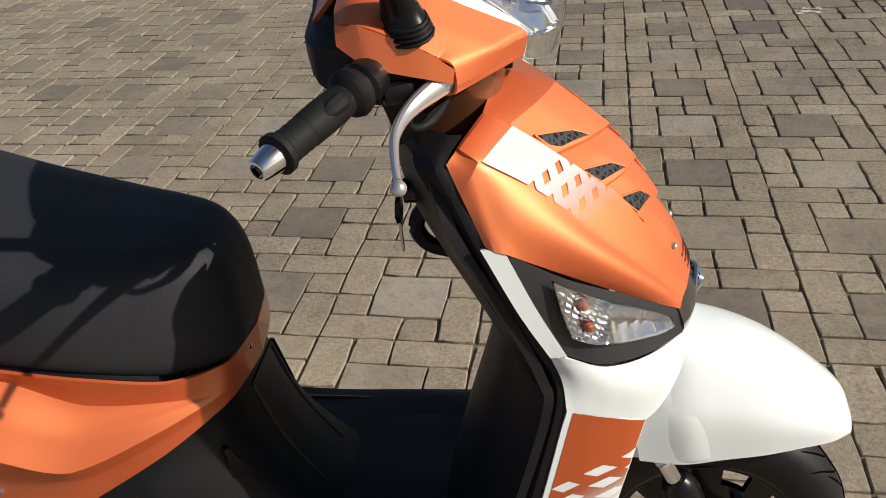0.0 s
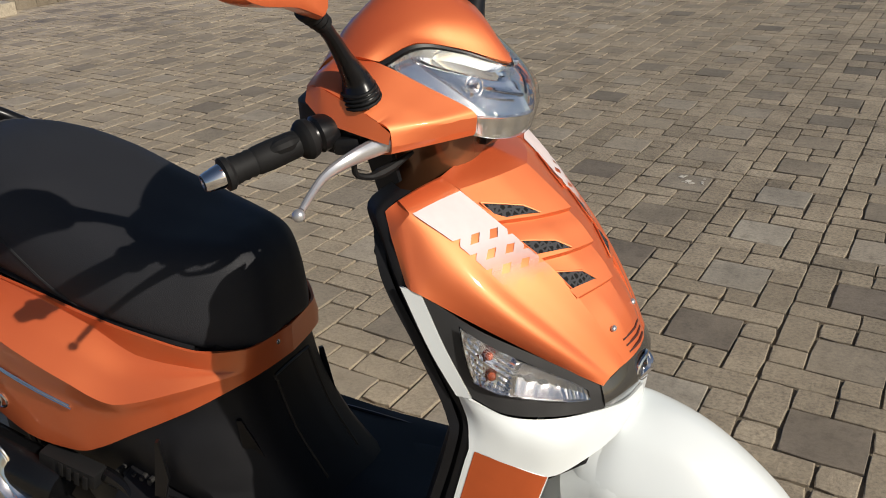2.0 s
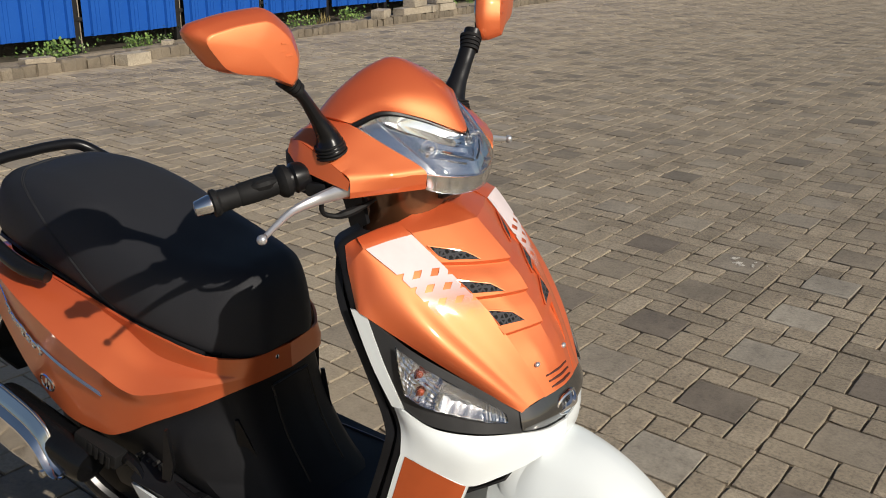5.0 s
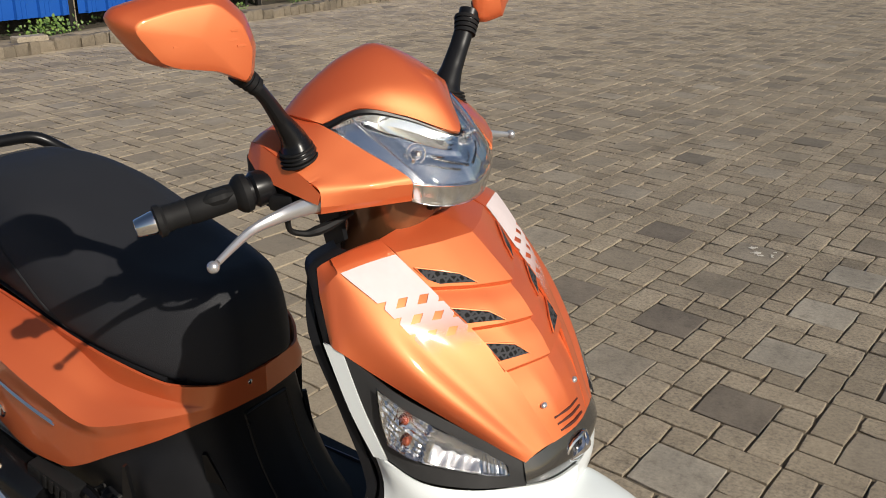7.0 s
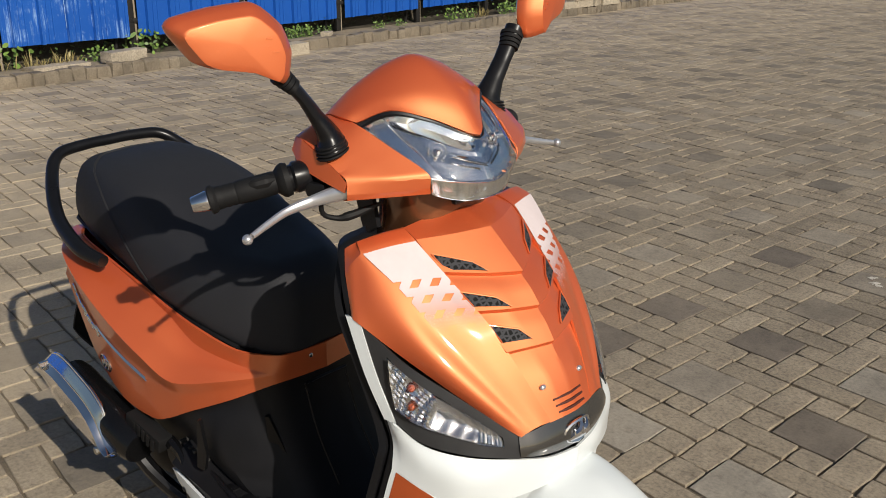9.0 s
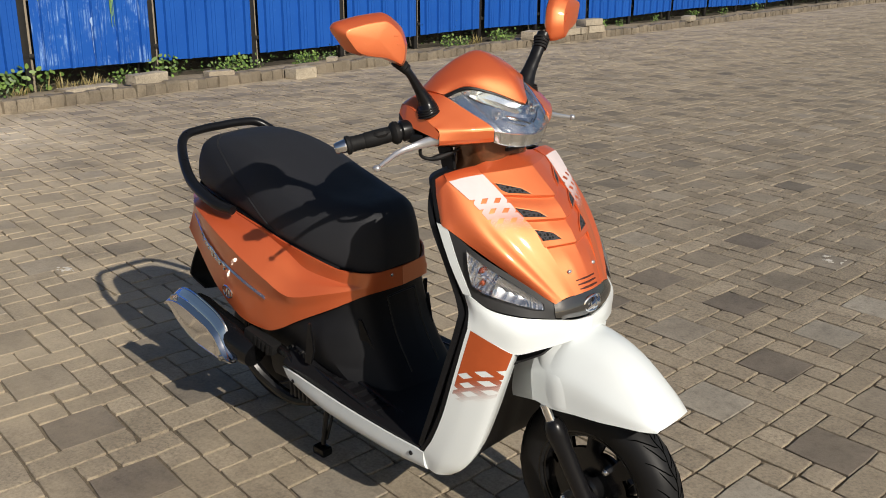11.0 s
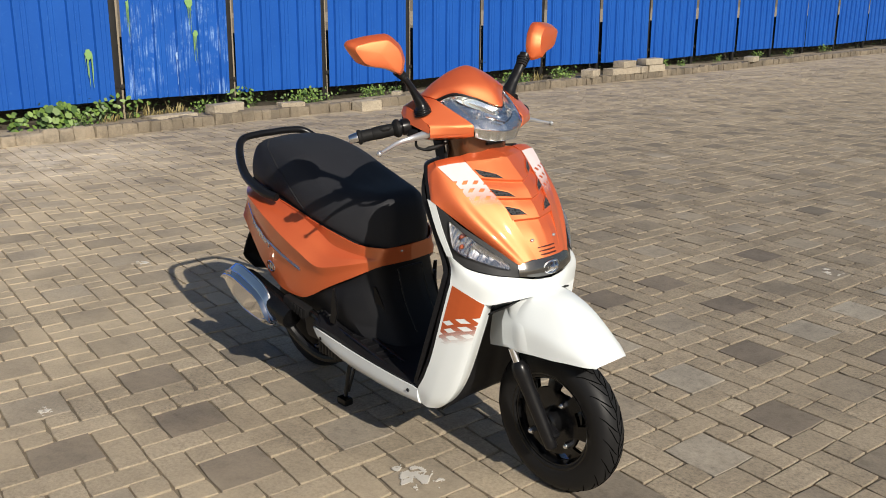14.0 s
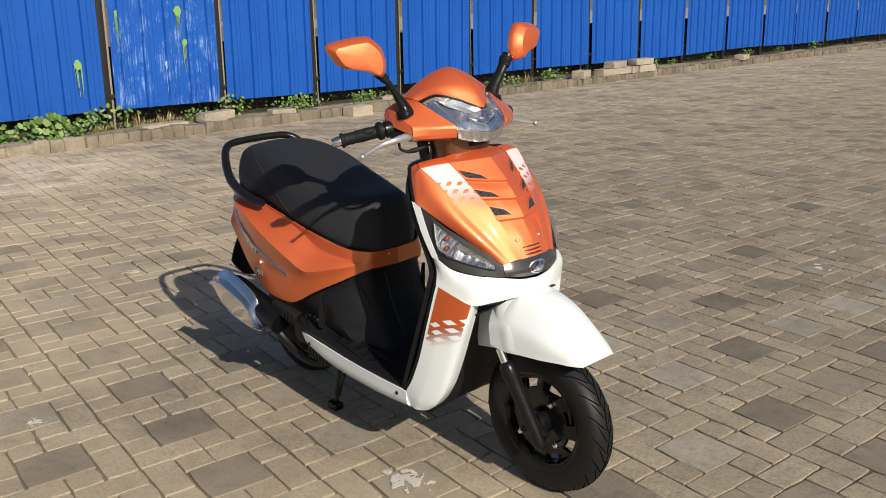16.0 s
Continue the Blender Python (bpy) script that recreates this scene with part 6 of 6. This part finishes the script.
def mirror_unit(sgn):
    def fin_(bm):
        return mirror_y(bm) if sgn > 0 else bm

    # head: outline seen from ahead, in its own plane
    out = [(-0.252, 1.178), (-0.262, 1.168), (-0.300, 1.186), (-0.352, 1.196), (-0.378, 1.208), (-0.402, 1.242), (-0.406, 1.254), (-0.396, 1.263), (-0.350, 1.272), (-0.298, 1.276), (-0.280, 1.268), (-0.256, 1.244), (-0.246, 1.210)]
    O = interp(np.array(out + [out[0]]), 3, 0.5)[:-1]
    c = O.mean(0)
    yaw = radians(-18)
    xc = -0.320

    def place(y, z, d):
        dy = y - c[0]
        return (xc + d * math.cos(yaw) - dy * math.sin(yaw) - 0.03 * (z - c[1]), c[0] + 0.012 + dy * math.cos(yaw) + d * math.sin(yaw), z)

    rows = []
    for k, d, lift in ((0.90, -0.016, 0), (0.985, -0.014, 0), (1.0, -0.008, 0), (0.985, 0.004, 0), (0.80, 0.024, -0.004), (0.75, 0.0265, -0.005), (0.40, 0.029, -0.003), (0.02, 0.030, 0)):
        rows.append([place(c[0] + (y - c[0]) * k, c[1] + (z - c[1]) * k + lift, d) for y, z in O])
    bm = bm_new()
    bm.faces.new(grid(bm, interp(np.array(rows), 2, 0.7), loop_u=True)[-1])
    unit = part("mirror", fin_(bm), orange, scooter, "rear-view mirror in a glossy orange shell", angle=40)
    for k, (py, pz, w_) in enumerate(((-0.345, 1.222, 0.010), (-0.282, 1.232, 0.006), (-0.286, 1.222, 0.009), (-0.276, 1.215, 0.007))):
        bm = bm_new()
        plate(bm, [place(py + a * w_ * 0.7, pz + b * 0.0011, 0.0272) for a, b in ((-1, -1), (1, -1), (1, 1), (-1, 1))], (1, -0.3, 0), 0.0018)
        part("moulded_mark", fin_(bm), orange, unit)
    bm = bm_new()
    if sgn < 0:
        line = [(-0.302, -0.176, 1.066), (-0.304, -0.181, 1.086), (-0.308, -0.196, 1.112), (-0.311, -0.215, 1.142), (-0.315, -0.236, 1.168), (-0.319, -0.247, 1.184)]
    else:
        line = [(-0.308, -0.154, 1.068), (-0.309, -0.161, 1.085), (-0.310, -0.178, 1.110), (-0.312, -0.200, 1.137), (-0.315, -0.223, 1.165), (-0.318, -0.240, 1.186)]
    strap(bm, line, [0.031, 0.0215, 0.0160, 0.0145, 0.015, 0.016], [0.0235, 0.0165, 0.0108, 0.0085, 0.0095, 0.012], (0.72, -0.69, 0.0))
    part("stalk", fin_(bm), gloss_black, unit, "black mirror stalk")
    for k in range(4):
        bm = bm_new()
        p = np.array(line[0]) + np.array((-0.0004 * k + 0.0006, -0.0010 * k, -0.008 + 0.0046 * k))
        strap(bm, [p, p + np.array((-0.0002, -0.0004, 0.0015)), p + np.array((-0.0004, -0.0008, 0.0030))], [0.0330 - 0.0013 * k, 0.0336 - 0.0013 * k, 0.0326 - 0.0013 * k], [0.0250 - 0.0010 * k, 0.0256 - 0.0010 * k, 0.0246 - 0.0010 * k], (0.72, -0.69, 0.0))
        part("boot_ring", fin_(bm), rubber, unit, "ribbed rubber boot")
    for k in range(4):
        bm = bm_new()
        p = np.array(line[4]) + np.array((0.004, 0.008, -0.010)) + np.array((-0.0022, -0.0050, 0.0055)) * k
        strap(bm, [p, p + np.array((-0.0008, -0.0020, 0.0022)), p + np.array((-0.0016, -0.0040, 0.0044))], [0.0165 + 0.0010 * k] * 3, [0.0115 + 0.0010 * k] * 3, (0.72, -0.69, 0.0))
        part("collar_ring", fin_(bm), rubber, unit, "ribbed rubber collar")
    bm = bm_new()
    plate(bm, [place(c[0] + (y - c[0]) * 0.90, c[1] + (z - c[1]) * 0.90, -0.0165) for y, z in O], (-1, 0, 0), 0.002)
    part("mirror_face", fin_(bm), mirror_glass, unit, "mirror glass")


mirror_unit(-1)
mirror_unit(1)

# ---- key and bag hook on the inner shield
bm = bm_new()
tube(bm, [(-0.318, -0.080, 0.838), (-0.340, -0.081, 0.838)], 0.015, 16, 1)
lock = part("ignition_lock", bm, black_metal, scooter)
bm = bm_new()
plate(bm, [(-0.343, -0.076, 0.838), (-0.345, -0.090, 0.828), (-0.346, -0.096, 0.812), (-0.346, -0.088, 0.798), (-0.346, -0.074, 0.796), (-0.346, -0.066, 0.808), (-0.345, -0.068, 0.826)], (-1, -0.2, 0), 0.006)
part("key", bm, gloss_black, lock, "key with a black plastic head")
bm = bm_new()
plate(bm, [(-0.348, -0.085, 0.798), (-0.348, -0.083, 0.765), (-0.348, -0.078, 0.752), (-0.348, -0.076, 0.765), (-0.348, -0.077, 0.798)], (-1, -0.2, 0), 0.003)
part("key_blade", bm, steel, lock, "steel key blade")
bm = bm_new()
tube(bm, [(-0.305, -0.01, 0.785), (-0.334, -0.01, 0.770), (-0.342, -0.01, 0.745), (-0.328, -0.01, 0.722), (-0.300, -0.01, 0.712)], 0.011, 10, 4)
part("bag_hook", bm, black_plastic, scooter, "black bag hook")

# ---------------------------------------------------------------- marks on the ground
stain_white = plastic("dried_whitewash", (0.50, 0.47, 0.42), 0.8, 200.0, 0.5)


def stain(name, x, y, size, seed, cover, label):
    """A dried splash: thin crusts with ragged outlines, worn through in places."""
    bm = bm_new()
    n_ = 100
    h = 3.2 * size / n_
    corner = {}
    for i in range(n_):
        for j in range(n_):
            px, py = (i - n_ / 2) * h, (j - n_ / 2) * h
            q = Vector((px, py, seed * 7.3))
            v = 0.9 * noise.fractal(q * (3.6 / size), 1.0, 2.0, 5) + 0.3 * noise.noise(q * (14 / size)) + 0.30 - 0.95 * ((px / size) ** 2 + (py / (size * 0.7)) ** 2)
            if v > cover:
                vs = []
                for a, b in ((i, j), (i + 1, j), (i + 1, j + 1), (i, j + 1)):
                    if (a, b) not in corner:
                        jit = noise.noise_vector(Vector((a * 3.7, b * 3.1, seed))) * (0.45 * h)
                        corner[a, b] = bm.verts.new((x + (a - n_ / 2) * h + jit.x, y + (b - n_ / 2) * h + jit.y, 0.0046))
                    vs.append(corner[a, b])
                bm.faces.new(vs)
    ob = finish(name, bm, stain_white, False)
    s_ = ob.modifiers.new("thickness", "SOLIDIFY")
    s_.thickness, s_.offset = 0.0022, -1.0
    tagged(ob, label, "stain", kind="stuff")


for x, y, size, seed, cover in ((-0.262, -0.255, 0.105, 3, 0.12), (-0.43, 2.66, 0.16, 8, 0.52), (-1.42, -0.92, 0.05, 12, 0.3), (-2.9, 0.10, 0.08, 14, 0.35), (1.05, 3.55, 0.14, 16, 0.45)):
    stain("whitewash_stain", x, y, size, seed, cover, "dried whitewash splashed on the paving")

# ---------------------------------------------------------------- paving blocks, last
def lay_pavers():
    joined, near = pavers()
    pavement = new("pavement")
    tagged(pavement, "brown-grey concrete block paving in a pinwheel pattern", "pavement", kind="structure")
    for key, mat in (("block", paver_small), ("square", paver_square), ("dark", slab_dark), ("pale", slab_pale)):
        V, F = joined[key]
        me = bpy.data.meshes.new("paving_blocks")
        me.from_pydata(V, [], F)
        me.materials.append(mat)
        ob = new("paving_blocks" if key == "block" else "square_slabs", me)
        ob.parent = pavement
        tagged(ob, kind="stuff")
    shapes = {}
    rng = random.Random(21)
    for w, d in sorted({(w, d) for _, _, w, d in PATTERN}):
        for k in range(6):
            me = bpy.data.meshes.new("paving_block")
            me.from_pydata(paver_verts(w, d, 0.0, 0.0027 + rng.uniform(-0.0014, 0.0018), 0.0014, (0, 0), rng), [], PAVER_FACES)
            me.materials.append(paver_square if (w, d) == (2, 2) else paver_small)
            shapes[w, d, k] = me
    for tone, mat in (("dark", slab_dark), ("pale", slab_pale)):
        shapes[tone] = shapes[2, 2, 0].copy()
        shapes[tone].materials.clear()
        shapes[tone].materials.append(mat)
    for p, w, d, z, tip in near:
        tone = (w, d, rng.randrange(6))
        if w == d == 2 and slab_tone(p) != "square":
            tone = slab_tone(p)
        ob = new("square_slab" if w == d == 2 else "paving_block", shapes[tone])
        ob.parent = pavement
        ob.matrix_basis = pose(p.x, p.y, z, math.degrees(tip[1]), -math.degrees(tip[0]))


lay_pavers()
